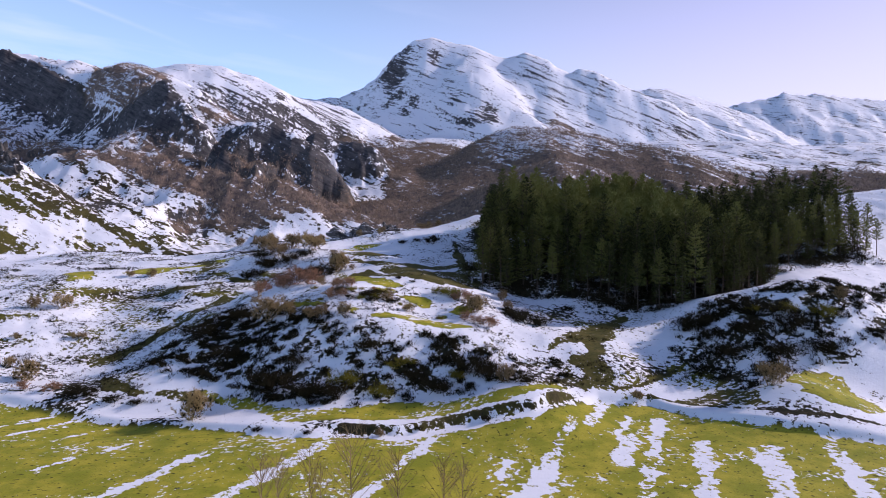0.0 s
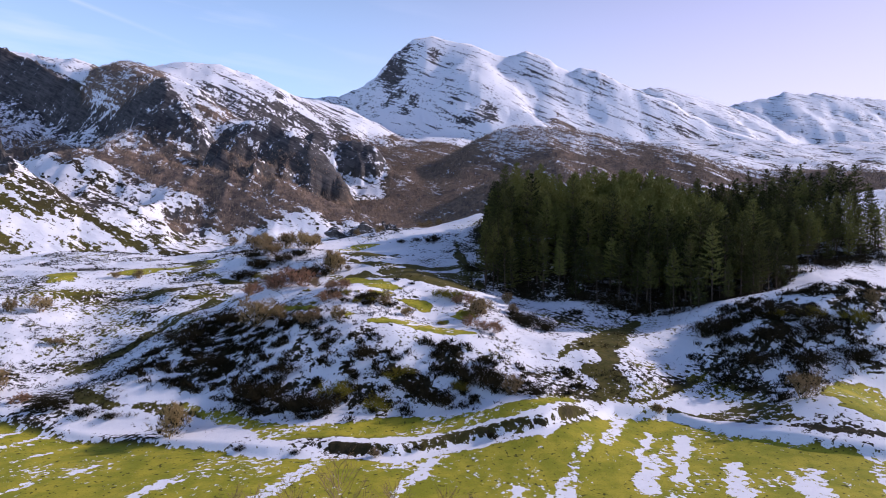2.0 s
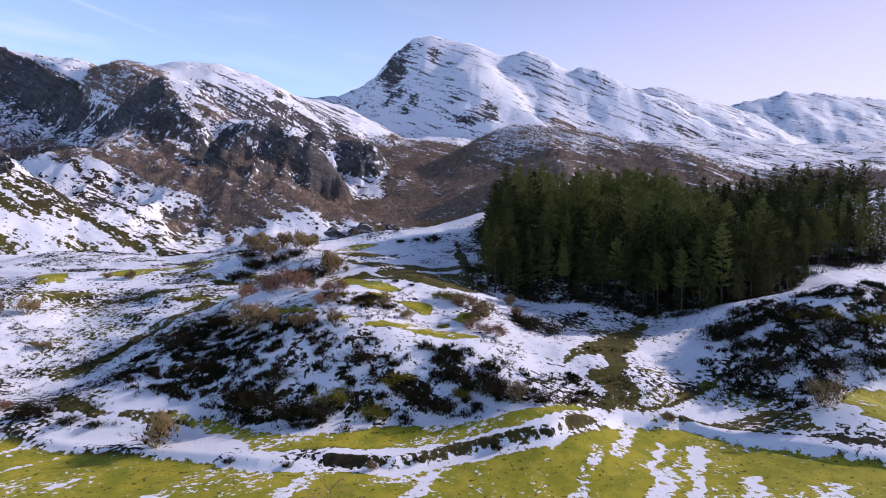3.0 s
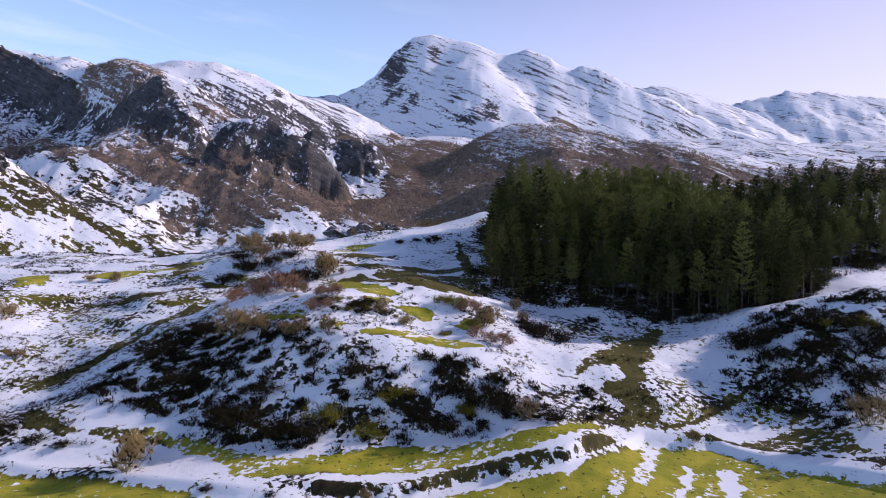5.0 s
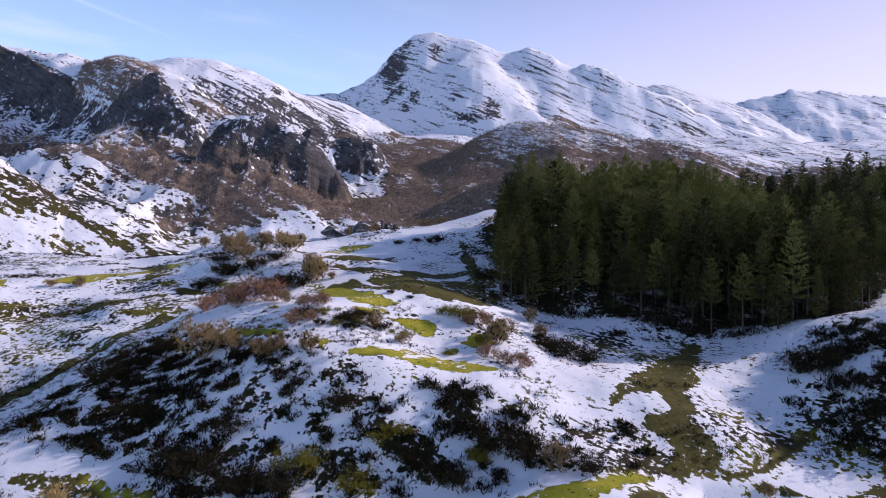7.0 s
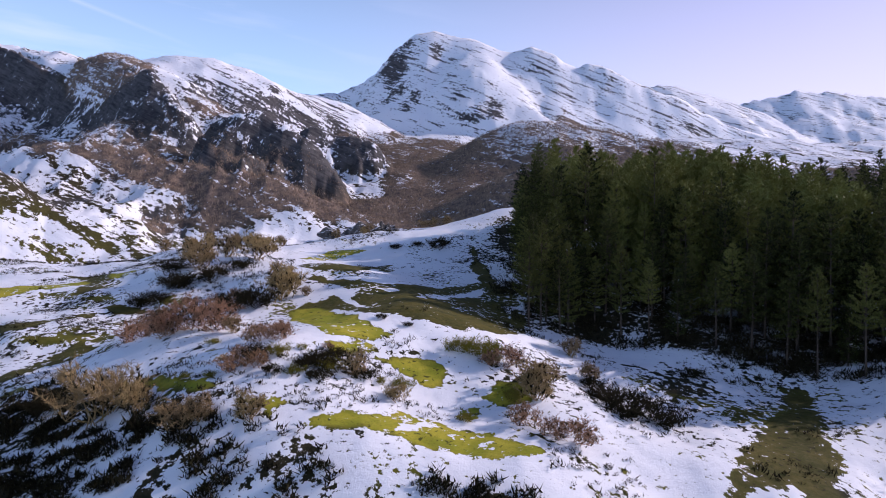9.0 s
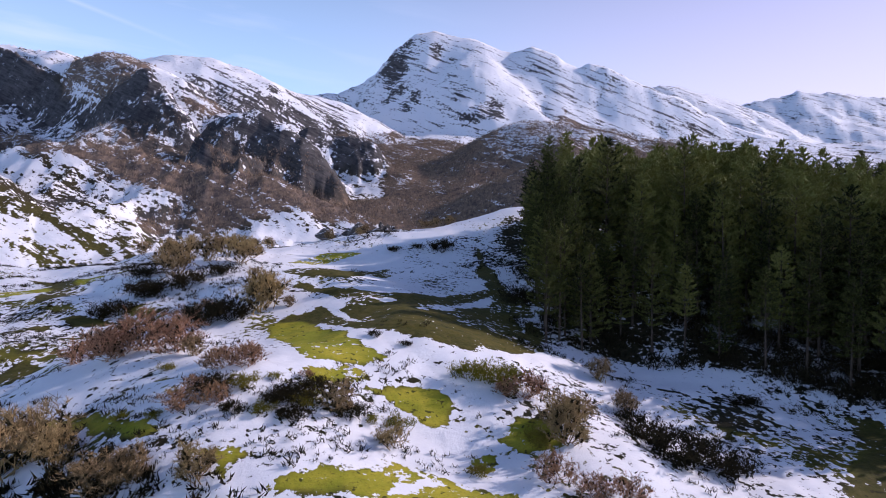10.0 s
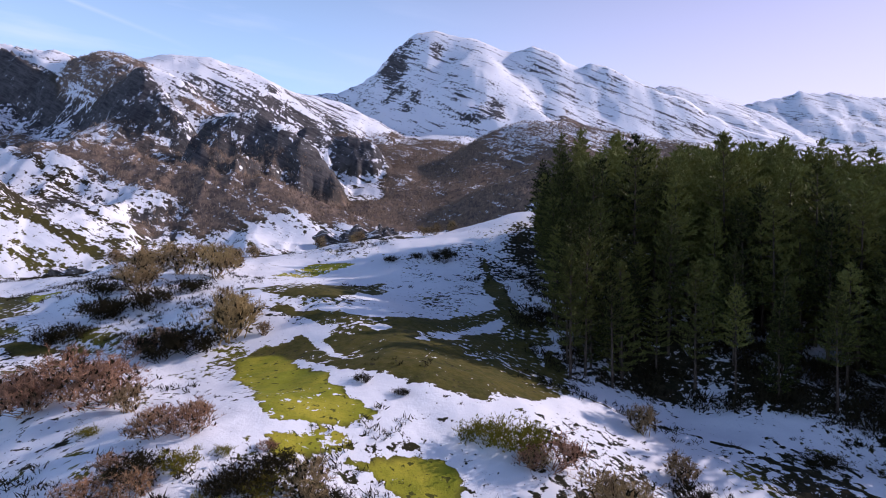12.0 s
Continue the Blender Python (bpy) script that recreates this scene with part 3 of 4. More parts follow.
patch("scrub", [(12.4, 124.7), (17, 122.4), (27.1, 128.1), (21.2, 115.5), (14.1, 111.3), (11, 115.3)])
# bare woods on the far slopes, and brown heath on the crag
patch("woods", [(-449, 691), (-470, 716), (-417, 727), (-405, 778), (-339, 770), (-246, 700), (-192, 735), (-138, 757), (-94, 712), (-52, 634), (-89, 628), (-134, 634), (-165, 633), (-194, 625), (-211, 618), (-232, 609), (-266, 617), (-277, 595), (-285, 631), (-279, 647), (-307, 652), (-353, 679), (-400, 688)])
patch("woods", [(-139, 755), (-60, 800), (60, 760), (90, 640), (30, 603), (-39, 621), (-60, 640)])
patch("woods", [(-215, 1120), (-205, 1200), (-107, 1294), (40, 1230), (160, 1000), (298, 960), (428, 930), (470, 850), (400, 700), (203, 640), (37, 660), (-46, 700), (-64, 777), (-104, 1000)])
patch("woods", [(-820, 1000), (-640, 930), (-540, 870), (-442, 840), (-374, 836), (-282, 785), (-253, 767), (-168, 760), (-140, 765), (-192, 733), (-254, 703), (-339, 760), (-407, 770), (-420, 728), (-497, 740), (-640, 740)])
patch("woods", [(320, 730), (366, 1000), (462, 960), (768, 1020), (1000, 980), (900, 850), (500, 700)])
patch("heath", [(-620, 990), (-520, 930), (-435, 885), (-495, 1030), (-545, 1070), (-590, 1095), (-700, 1150)])
patch("heath", [(-405, 915), (-375, 962), (-330, 945), (-345, 905)])
patch("heath", [(235, 1400), (289, 1470), (350, 1420), (310, 1330), (250, 1330)])
patch("heath", [(-366, 1040), (-290, 1130), (-195, 1210), (-190, 1150), (-280, 1080), (-345, 1030)])
# bare rock on the peak: x, y, radius
PEAK_ROCKS = [(-125, 1500, 24), (-123, 1631, 26), (-149, 1598, 30), (-135, 1570, 28), (-22, 1597, 15), (69, 1367, 26), (110, 1370, 28), (-85, 1452, 22), (30, 1420, 14)]


def within(x, y, points, ragged, soft):
    """1 inside the rim and 0 outside; ragged moves the rim in and out."""
    ps = np.array(points, float)
    pad = 3 * soft + 4
    near = (x > ps[:, 0].min() - pad) & (x < ps[:, 0].max() + pad) & (y > ps[:, 1].min() - pad) & (y < ps[:, 1].max() + pad)
    out = np.zeros(np.shape(x))
    if not near.any():
        return out
    u, v = x[near], y[near]
    inner, d = np.zeros(u.shape, bool), np.full(u.shape, 1e9)
    for (x0, y0), (x1, y1) in zip(ps, np.roll(ps, -1, axis=0)):
        inner ^= ((y0 > v) != (y1 > v)) & (u < (x1 - x0) * (v - y0) / (y1 - y0 if y1 != y0 else 1e-9) + x0)
        t = np.clip(((u - x0) * (x1 - x0) + (v - y0) * (y1 - y0)) / max((x1 - x0) ** 2 + (y1 - y0) ** 2, 1e-9), 0, 1)
        d = np.minimum(d, np.hypot(u - x0 - t * (x1 - x0), v - y0 - t * (y1 - y0)))
    out[near] = smooth(np.where(inner, d, -d) + ragged[near], -soft, soft)
    return out


def patches(kind, x, y, ragged, soft=0.45):
    b = np.zeros(np.shape(x))
    for points in PATCHES[kind]:
        b = np.maximum(b, within(x, y, points, ragged, soft))
    return b


def faces(x, y):
    """The two scrub-grown slopes: the knoll's face and the eastern bank."""
    ragged = 2.2 * fbm(x / 7, y / 5, 4, 86)
    return tuple(within(x, y, points, ragged, 1.6) for points in PATCHES["face"])


def cover(x, y, z, slope, high, cliff):
    """How much snow, green grass, bare rock and woodland floor lies at each place."""
    n_big, n_mid, n_low, n_fine = fbm(x / 30, y / 30, 4, 81), fbm(x / 7, y / 7, 4, 82), fbm(x / 24, y / 6, 4, 83), fbm(x / 2.2, y / 1.9, 2, 84)
    far = smooth(np.hypot(x, y), 260, 420)
    edge = np.interp(x, EDGE_X, EDGE_Y)
    field = 1 - smooth(y - edge + 0.7 * n_mid, -0.8, 0.6)
    ragged = 0.9 * n_mid + 0.8 * n_fine + 0.4 * n_low
    # near land
    snow = 1.0 + 0.16 * n_big + 0.12 * n_mid + 0.24 * n_low + 0.16 * n_fine
    snow = snow - 0.26 * smooth(-x, 35, 60) * (1 - smooth(y, 150, 175))
    snow = snow - 0.24 * blob(x, y, 33, 113, 20, 20) - 0.2 * blob(x, y, 52, 92, 15, 8, -20)
    green = smooth(n_big + n_mid, -0.25, 0.3) * 0.35
    knoll, east = faces(x, y)
    face = np.maximum(knoll, east)
    snow = snow + face * (0.74 + 0.32 * n_mid + 0.7 * n_fine - snow)
    green = green * (1 - face)
    wood_floor = smooth(y - np.interp(x, [4, 8, 17, 37, 45, 51, 59, 72, 83, 110], [170, 140, 141, 135, 130, 123, 120, 130, 140, 154]) + 2 * n_mid, -1, 3) * smooth(x, 7, 12) * (1 - smooth(y, 190, 215)) * (1 - smooth(x, 110, 130))
    snow, green = snow + wood_floor * (0.3 + 0.25 * smooth(x, 30, 44) + 0.4 * n_mid + 0.3 * n_fine - snow), green * (1 - wood_floor)
    # thin contour lines of bare turf on the western pasture
    t = smooth(-x, 30, 55) * smooth(y, 108, 118) * (1 - smooth(y, 220, 300))
    line = smooth(np.sin(z * 1.7 + 2.2 * fbm(x / 26, y / 26, 4, 12) + 0.6), 0.55, 0.95) * smooth(fbm(x / 22, y / 12, 3, 14), -0.2, 0.3)
    snow, green = snow - t * 0.6 * line * smooth(n_mid + 0.8 * n_fine, -0.35, 0.25), np.maximum(green, 0.3 * t * line)
    b = patches("scrub", x, y, 1.5 * ragged, 1.2)
    snow = snow + b * (0.5 + 0.3 * n_mid + 0.5 * n_fine - snow)
    # turf
    b = patches("grass", x, y, ragged)
    snow, green = snow + b * (0.03 + 0.14 * n_fine - snow), green + b * (1.0 - green)
    # dark turf, and meadow whose shade from the pines is painted in as darker ground
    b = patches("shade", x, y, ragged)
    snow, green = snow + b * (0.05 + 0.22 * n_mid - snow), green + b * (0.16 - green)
    b = patches("bench", x, y, 0.7 * ragged)
    snow, green = snow + b * (0.06 + 0.7 * n_mid + 0.4 * n_low - snow), green + b * (1.0 - green)
    # field, its bank, the track and the ditch
    u = x - 0.43 * (y - 60) + 0.7 * fbm(x / 9, y / 9, 4, 88) + 1.0 * fbm(x / 2.2, y / 1.2, 3, 87)
    strip = np.zeros_like(x)
    for k, w, y0, y1 in STRIPS:
        strip = np.maximum(strip, (1 - smooth(np.abs(u - k), 0.65 * w, 1.5 * w)) * smooth(y + 1.5 * n_mid, y0 - 0.6, y0 + 0.6) * (1 - smooth(y + 1.5 * n_mid, y1 - 0.6, y1 + 0.6)))
    strip = strip * smooth(fbm(x / 5, y / 6, 4, 89), -0.75, -0.25)
    snow = snow + field * (0.02 + 0.85 * strip + 0.17 * n_mid + 0.14 * n_fine - snow)
    green = np.maximum(green, field)
    tr = np.maximum(trail(x, y + 1.2 * n_mid + 0.8 * n_fine, FARM_TRACK, 0.95), 0.8 * trail(x, y, FOOT_PATH, 0.5))
    snow = snow + tr * (0.9 + 0.2 * n_fine - snow)
    bank = smooth(y - edge, 1.2, 1.7) * (1 - smooth(y - edge, 2.5, 3.1)) * smooth(x, -20, -13) * (1 - smooth(x, 17, 22))
    dark = np.maximum(np.maximum(bank * smooth(n_mid + n_fine, -0.95, -0.4), trail(x, y + 0.5 * n_mid, DITCH, 0.45)), np.maximum(0.9 * trail(x, y + 0.8 * n_mid, GULLY, 0.3), trail(x + 1.1, y - 0.8, FOOT_PATH, 0.35)))
    snow, green = snow * (1 - 0.85 * dark), green * (1 - 0.75 * dark)
    b = patches("drift", x, y, 0.6 * ragged, 0.35)
    snow = snow + b * (1.0 + 0.2 * n_fine - snow)
    # far land
    pale = fbm(x / 120, y / 120, 4, 92)
    rim = 22 * fbm(x / 60, y / 60, 5, 95)
    wood = far * patches("woods", x, y, rim, 8.0) * (1 - high * smooth(z, 150, 190) * (x < -120)) * (1 - 0.8 * cliff * smooth(slope, 0.8, 1.1))
    heath = far * patches("heath", x, y, 0.5 * rim, 8.0)
    wood = np.clip(np.maximum(wood * (1 - 0.45 * smooth(fbm(x / 80, y / 80, 4, 91), 0.2, 0.5)), heath), 0, 1)
    far_snow = 0.78 + 0.25 * pale + 0.16 * fbm(x / 40, y / 14, 4, 93)
    far_snow = far_snow - 0.28 * smooth(-x / np.maximum(y, 1), 0.42, 0.58) * (1 - smooth(y, 600, 640))
    stony = np.zeros_like(x)
    for cx, cy, r in PEAK_ROCKS:
        stony = np.maximum(stony, 1 - smooth(np.hypot(x - cx + 0.9 * rim, y - cy + 0.9 * rim), 0.5 * r, 1.6 * r))
    band = smooth(ridged((z + 0.45 * x + 12 * pale) / 34, x / 260 + y / 200, 4, 96), 0.55, 0.85) * smooth(pale + 0.5 * rim / 22, -0.25, 0.2)
    ledges = smooth(x / np.maximum(y, 1), 0.06, 0.2)
    far_snow = far_snow + high * (0.92 + 0.2 * pale - 0.04 * ledges - 0.4 * ledges * band - 0.6 * stony - 0.3 * smooth(slope, 1.1, 1.8) - far_snow)
    mixed = high * smooth(x / np.maximum(y, 1), -0.46, -0.4) * (1 - smooth(x / np.maximum(y, 1), -0.2, -0.12)) * (1 - smooth(z - 330 - 200 * (x / np.maximum(y, 1) + 0.3) + 40 * pale, -30, 20))
    far_snow = far_snow - 0.4 * mixed
    far_snow = far_snow + cliff * (0.3 + 0.35 * pale + 0.5 * fbm(x / 45, y / 70, 3, 94) - 0.3 * smooth(slope, 0.9, 1.6) - far_snow)
    far_snow = far_snow + wood * (0.04 + 0.46 * smooth(x / np.maximum(y, 1), 0.04, 0.12) * smooth(y, 840, 900) + 0.3 * smooth(y, 745, 790) * smooth(-x / np.maximum(y, 1), 0.15, 0.25) + 0.4 * pale - far_snow)
    snow, green = snow + far * (far_snow - snow), green * (1 - far)
    green = np.maximum(green, far * (1 - smooth(y, 560, 660)) * smooth(pale, -0.3, 0.3) * 0.16)
    rock = far * np.clip(high + cliff, 0, 1) * (1 - wood)
    return snow, green, rock, wood, far


def build_ground():
    az = np.concatenate([np.linspace(-180, -46, 36)[:-1], np.linspace(-46, 46, 620), np.linspace(46, 180, 36)[1:-1]])
    rad = np.concatenate([[0.02], np.linspace(2, 43, 20), np.linspace(46, 110, 130), np.linspace(110, 250, 300)[1:], 250 * np.exp(np.linspace(0, math.log(3600 / 250), 270))[1:]])
    na, nr = len(az), len(rad)
    rr, aa = np.meshgrid(rad, np.radians(az), indexing="ij")
    x, y = rr * np.sin(aa), rr * np.cos(aa)
    z, zones = land(x, y)
    dzr = np.gradient(z, axis=0) / np.gradient(rr, axis=0)
    dza = np.gradient(z, axis=1) / (np.gradient(np.unwrap(aa, axis=1), axis=1) * rr)
    slope = np.hypot(dzr, dza)
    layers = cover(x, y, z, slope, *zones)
    i, j = np.meshgrid(np.arange(nr - 1), np.arange(na), indexing="ij")
    k = (j + 1) % na
    quads = np.stack([i * na + j, (i + 1) * na + j, (i + 1) * na + k, i * na + k], axis=-1).reshape(-1, 4)[:, ::-1]
    me = bpy.data.meshes.new("ground")
    me.vertices.add(nr * na)
    me.vertices.foreach_set("co", np.stack([x, y, z], axis=-1).astype(np.float32).ravel())
    me.loops.add(quads.size)
    me.loops.foreach_set("vertex_index", quads.astype(np.int32).ravel())
    me.polygons.add(len(quads))
    me.polygons.foreach_set("loop_start", np.arange(0, quads.size, 4, dtype=np.int32))
    me.update(calc_edges=True)
    me.shade_smooth()
    for name, values in zip(("snow", "green", "rock", "wood", "far"), layers):
        me.attributes.new(name, "FLOAT", "POINT").data.foreach_set("value", np.clip(values, -0.5, 1.5).astype(np.float32).ravel())
    me.attributes.new("crag", "FLOAT", "POINT").data.foreach_set("value", zones[1].astype(np.float32).ravel())
    me.materials.append(GROUND)
    return tagged(new("ground", me), "snow-patched valley ground rising to rocky snow-covered mountains", "ground", kind="structure")


build_ground()


# ---------------- plants ----------------
def mesh_from(name, verts, faces, material):
    me = bpy.data.meshes.new(name)
    me.from_pydata([tuple(v) for v in verts], [], faces)
    me.update()
    me.materials.append(material)
    return me


def part_of(name, me, parent, label=""):
    ob = new(name, me)
    ob.parent = parent
    if label:
        ob["label"] = label
    return ob


def tube(verts, faces, p, q, r0, r1, sides=5):
    """A tapered limb from p to q, added to verts and faces."""
    p, q = Vector(p), Vector(q)
    way = (q - p).normalized()
    u = way.orthogonal().normalized()
    v = way.cross(u)
    n = len(verts)
    for c, r in ((p, r0), (q, r1)):
        for k in range(sides):
            w = 2 * math.pi * k / sides
            verts.append(c + u * (r * math.cos(w)) + v * (r * math.sin(w)))
    for k in range(sides):
        m = (k + 1) % sides
        faces.append((n + k, n + m, n + sides + m, n + sides + k))


def blade(verts, faces, p, way, width, rng):
    """A thin pointed leaf or twig."""
    side = way.cross(Vector((rng.uniform(-1, 1), rng.uniform(-1, 1), rng.uniform(-1, 1))))
    if side.length < 1e-5:
        return
    side = side.normalized() * width
    n = len(verts)
    verts.extend([p - side, p + side, p + way])
    faces.append((n, n + 1, n + 2))


def tuft(verts, faces, p, out, size, rng, blades=7):
    """A tuft of needles round p."""
    for _ in range(blades):
        w = (out + Vector((rng.gauss(0, .65), rng.gauss(0, .65), rng.gauss(0.15, .5)))).normalized()
        q, way = p - w * size * 0.25, w * size * rng.uniform(0.7, 1.2)
        skin = Vector((p.x, p.y, 0)).normalized() + Vector((rng.gauss(0, 1.1), rng.gauss(0, 1.1), rng.gauss(.5, .9)))
        side = way.cross(skin)
        if side.length < 1e-5:
            continue
        side = side.normalized() * size * rng.uniform(0.11, 0.2)
        n = len(verts)
        verts.extend([q - side, q + side, q + way])
        faces.append((n, n + 1, n + 2))


def pine(seed, tall, bare):
    """A plantation pine: a straight stem with dead lower branches and a crown of needle tufts on whorled limbs."""
    rng = random.Random(seed)
    tree = new("pine_tree")
    v, f = [], []
    lean = Vector((rng.uniform(-.02, .02), rng.uniform(-.02, .02), 1))
    cuts = 6
    for k in range(cuts):
        z0, z1 = tall * 0.96 * k / cuts, tall * 0.96 * (k + 1) / cuts
        tube(v, f, lean * z0 - Vector((0, 0, 0.5 if k == 0 else 0)), lean * z1, 0.19 * (1 - k / cuts) + 0.02, 0.19 * (1 - (k + 1) / cuts) + 0.02, 6)
    for _ in range(16):
        z = rng.uniform(0.12, bare) * tall
        w = rng.uniform(0, 6.283)
        tube(v, f, lean * z, lean * z + Vector((math.cos(w), math.sin(w), rng.uniform(-.2, .2))) * rng.uniform(.6, 1.6), 0.035, 0.01, 3)
    cv, cf = [], []
    z = bare * tall
    while z < tall * 0.97:
        u = (z / tall - bare) / (1 - bare)
        reach = tall * 0.175 * (1 - u) ** 0.85 * (0.6 + 0.4 * min(1, u * 5)) + 0.2
        limbs = rng.randint(5, 7) if u < 0.8 else 4
        start = rng.uniform(0, 6.283)
        for k in range(limbs):
            w = start + 6.283 * k / limbs + rng.uniform(-.35, .35)
            far = reach * rng.choice((0.55, 0.8, 1.0, 1.05, 1.25))
            rise = rng.uniform(-0.05, 0.3) + 0.5 * u
            root = lean * (z + rng.uniform(-.2, .2))
            tip = root + Vector((math.cos(w) * far, math.sin(w) * far, far * rise))
            tube(v, f, root, tip, 0.03, 0.01, 3)
            count = max(2, int(far / 0.34))
            side = Vector((-math.sin(w), math.cos(w), 0))
            for c in range(count):
                t = (c + 1) / count
                if t < 0.35 and count > 3:
                    continue
                # a flat pad of needles that widens outwards and turns up at its end
                for _ in range(2):
                    p = root.lerp(tip, t) + side * rng.gauss(0, .12 + .13 * far * t) + Vector((0, 0, rng.gauss(0.02, .06) + 0.12 * far * t * t))
                    tuft(cv, cf, p, (tip - root).normalized() * 0.75 + Vector((0, 0, .4)), rng.uniform(.4, .72), rng, 6)
        z += tall * rng.uniform(0.036, 0.058)
    for _ in range(4):
        tuft(cv, cf, lean * tall * rng.uniform(.94, .99), Vector((0, 0, 1)), 0.6, rng, 6)
    part_of("trunk", mesh_from("trunk", v, f, BARK), tree)
    part_of("crown", mesh_from("crown", cv, cf, NEEDLES), tree)
    return tree


def bush(seed, name, stems, tall, wide, twig_mat, leaves=0, leaf_mat=None, spray=30):
    """A many-stemmed shrub: forking stems, thin twigs at their ends, and leaves where it has them."""
    rng = random.Random(seed)
    shrub = new(name)
    v, f, tv, tf, lv, lf = [], [], [], [], [], []
    for _ in range(stems):
        w, spread = rng.uniform(0, 6.283), rng.uniform(0.1, 1.0) ** 0.7
        p = Vector((rng.gauss(0, .12 * wide), rng.gauss(0, .12 * wide), -0.15))
        q = Vector((math.cos(w) * spread * wide * .5, math.sin(w) * spread * wide * .5, tall * rng.uniform(.1, .6) * (1.15 - .5 * spread)))
        tube(v, f, p, q, 0.012 * tall, 0.006 * tall, 4)
        for _ in range(5):
            r = q + Vector((rng.gauss(0, .16 * wide), rng.gauss(0, .16 * wide), rng.uniform(.05, .42) * tall))
            tube(v, f, q, r, 0.006 * tall, 0.003 * tall, 3)
            for _ in range(2):
                s = q.lerp(r, rng.uniform(.3, 1.0))
                u = s + Vector((rng.gauss(0, .11 * wide), rng.gauss(0, .11 * wide), rng.uniform(-.05, .2) * tall))
                tube(v, f, s, u, 0.003 * tall, 0.0015 * tall, 3)
                for _ in range(spray // 2):
                    way = ((u - s).normalized() * .5 + Vector((rng.gauss(0, .6), rng.gauss(0, .6), rng.gauss(.4, .45)))).normalized()
                    blade(tv, tf, s.lerp(u, rng.uniform(.2, 1.05)), way * tall * rng.uniform(.06, .17), 0.0026 * tall + 0.009, rng)
            for _ in range(leaves):
                s = q.lerp(r, rng.uniform(.1, 1.1)) + Vector((rng.gauss(0, .1), rng.gauss(0, .1), rng.gauss(0, .1))) * wide * .5
                tuft(lv, lf, s, Vector((0, 0, .7)), tall * rng.uniform(.08, .15), rng, 4)
    part_of("branchwork", mesh_from("branchwork", v, f, twig_mat), shrub)
    part_of("twig_spray", mesh_from("twig_spray", tv, tf, twig_mat), shrub)
    if lv:
        part_of("foliage", mesh_from("foliage", lv, lf, leaf_mat), shrub)
    return shrub


def strew(originals, spots, rng, label, category, group, lo=0.85, hi=1.15):
    """Copies of the originals at the spots (x, y, size); the originals take the first ones."""
    zs = heights([s[0] for s in spots], [s[1] for s in spots])
    for n, ((x, y, size), z) in enumerate(zip(spots, zs)):
        s = size * rng.uniform(lo, hi)
        m = pose(x, y, z - 0.05, 0, 0, rng.uniform(0, 360)) @ Matrix.Diagonal((s * rng.uniform(.9, 1.1), s * rng.uniform(.9, 1.1), s, 1))
        if n < len(originals):
            ob = originals[n]
        else:
            ob = copy_thing(originals[rng.randrange(len(originals))], Matrix())
        ob.matrix_basis = m
        tagged(ob, label, category, group)


# the pine wood
def wood_spots():
    rng = random.Random(11)
    spots = []
    # southern rim of the wood, and its back, as y over x
    rim_x = [6, 8, 10, 17, 25, 37, 45, 51, 59, 72, 83, 93, 110, 125]
    rim_y = [176, 150, 141, 143.5, 142.5, 136.5, 132, 125, 121, 131, 141, 150, 155, 160]
    back_y = [190, 198, 202, 204, 204, 206, 206, 206, 206, 206, 202, 196, 188, 186]
    inner = []
    for _ in range(60000):
        x, y = rng.uniform(7, 122), rng.uniform(118, 208)
        deep = min(y - np.interp(x, rim_x, rim_y), 3.0 * (x - np.interp(y, [141, 150, 176, 200], [9.5, 10.5, 13, 16])))
        if deep < 0 or y > np.interp(x, rim_x, back_y):
            continue
        rim_row = deep < 24 or x > 76
        open_rim = 17 < x < 64 and deep < 14
        gap = (3.9 if open_rim else 2.6 if deep < 9 else 3.2) if rim_row else 3.5
        if all((x - p) ** 2 + (y - q) ** 2 > gap * gap for p, q, _ in spots + inner):
            size = (0.8 + 0.32 * min(1.0, deep / 16)) * (rng.uniform(0.62, 1.02) if open_rim else rng.uniform(0.86, 1.1)) * (1 - 0.26 * min(1.0, max(0.0, (x - 64) / 16)))
            if rim_row and len(spots) < 296:
                spots.append((x, y, size))
            else:
                inner.append((x, y, size))
    return spots, inner


rng = random.Random(5)
pines = [pine(1, 18.0, .3), pine(2, 17.0, .4), pine(3, 19.0, .22), pine(4, 15.0, .06), pine(6, 18.5, .42), pine(7, 20.0, .34), pine(8, 18.0, .25), pine(9, 14.0, .08)]
rim_spots, inner_spots = wood_spots()
strew(pines, rim_spots, rng, "dark green pine with a bare lower trunk in a dense plantation", "tree", "pines of the plantation", .95, 1.05)


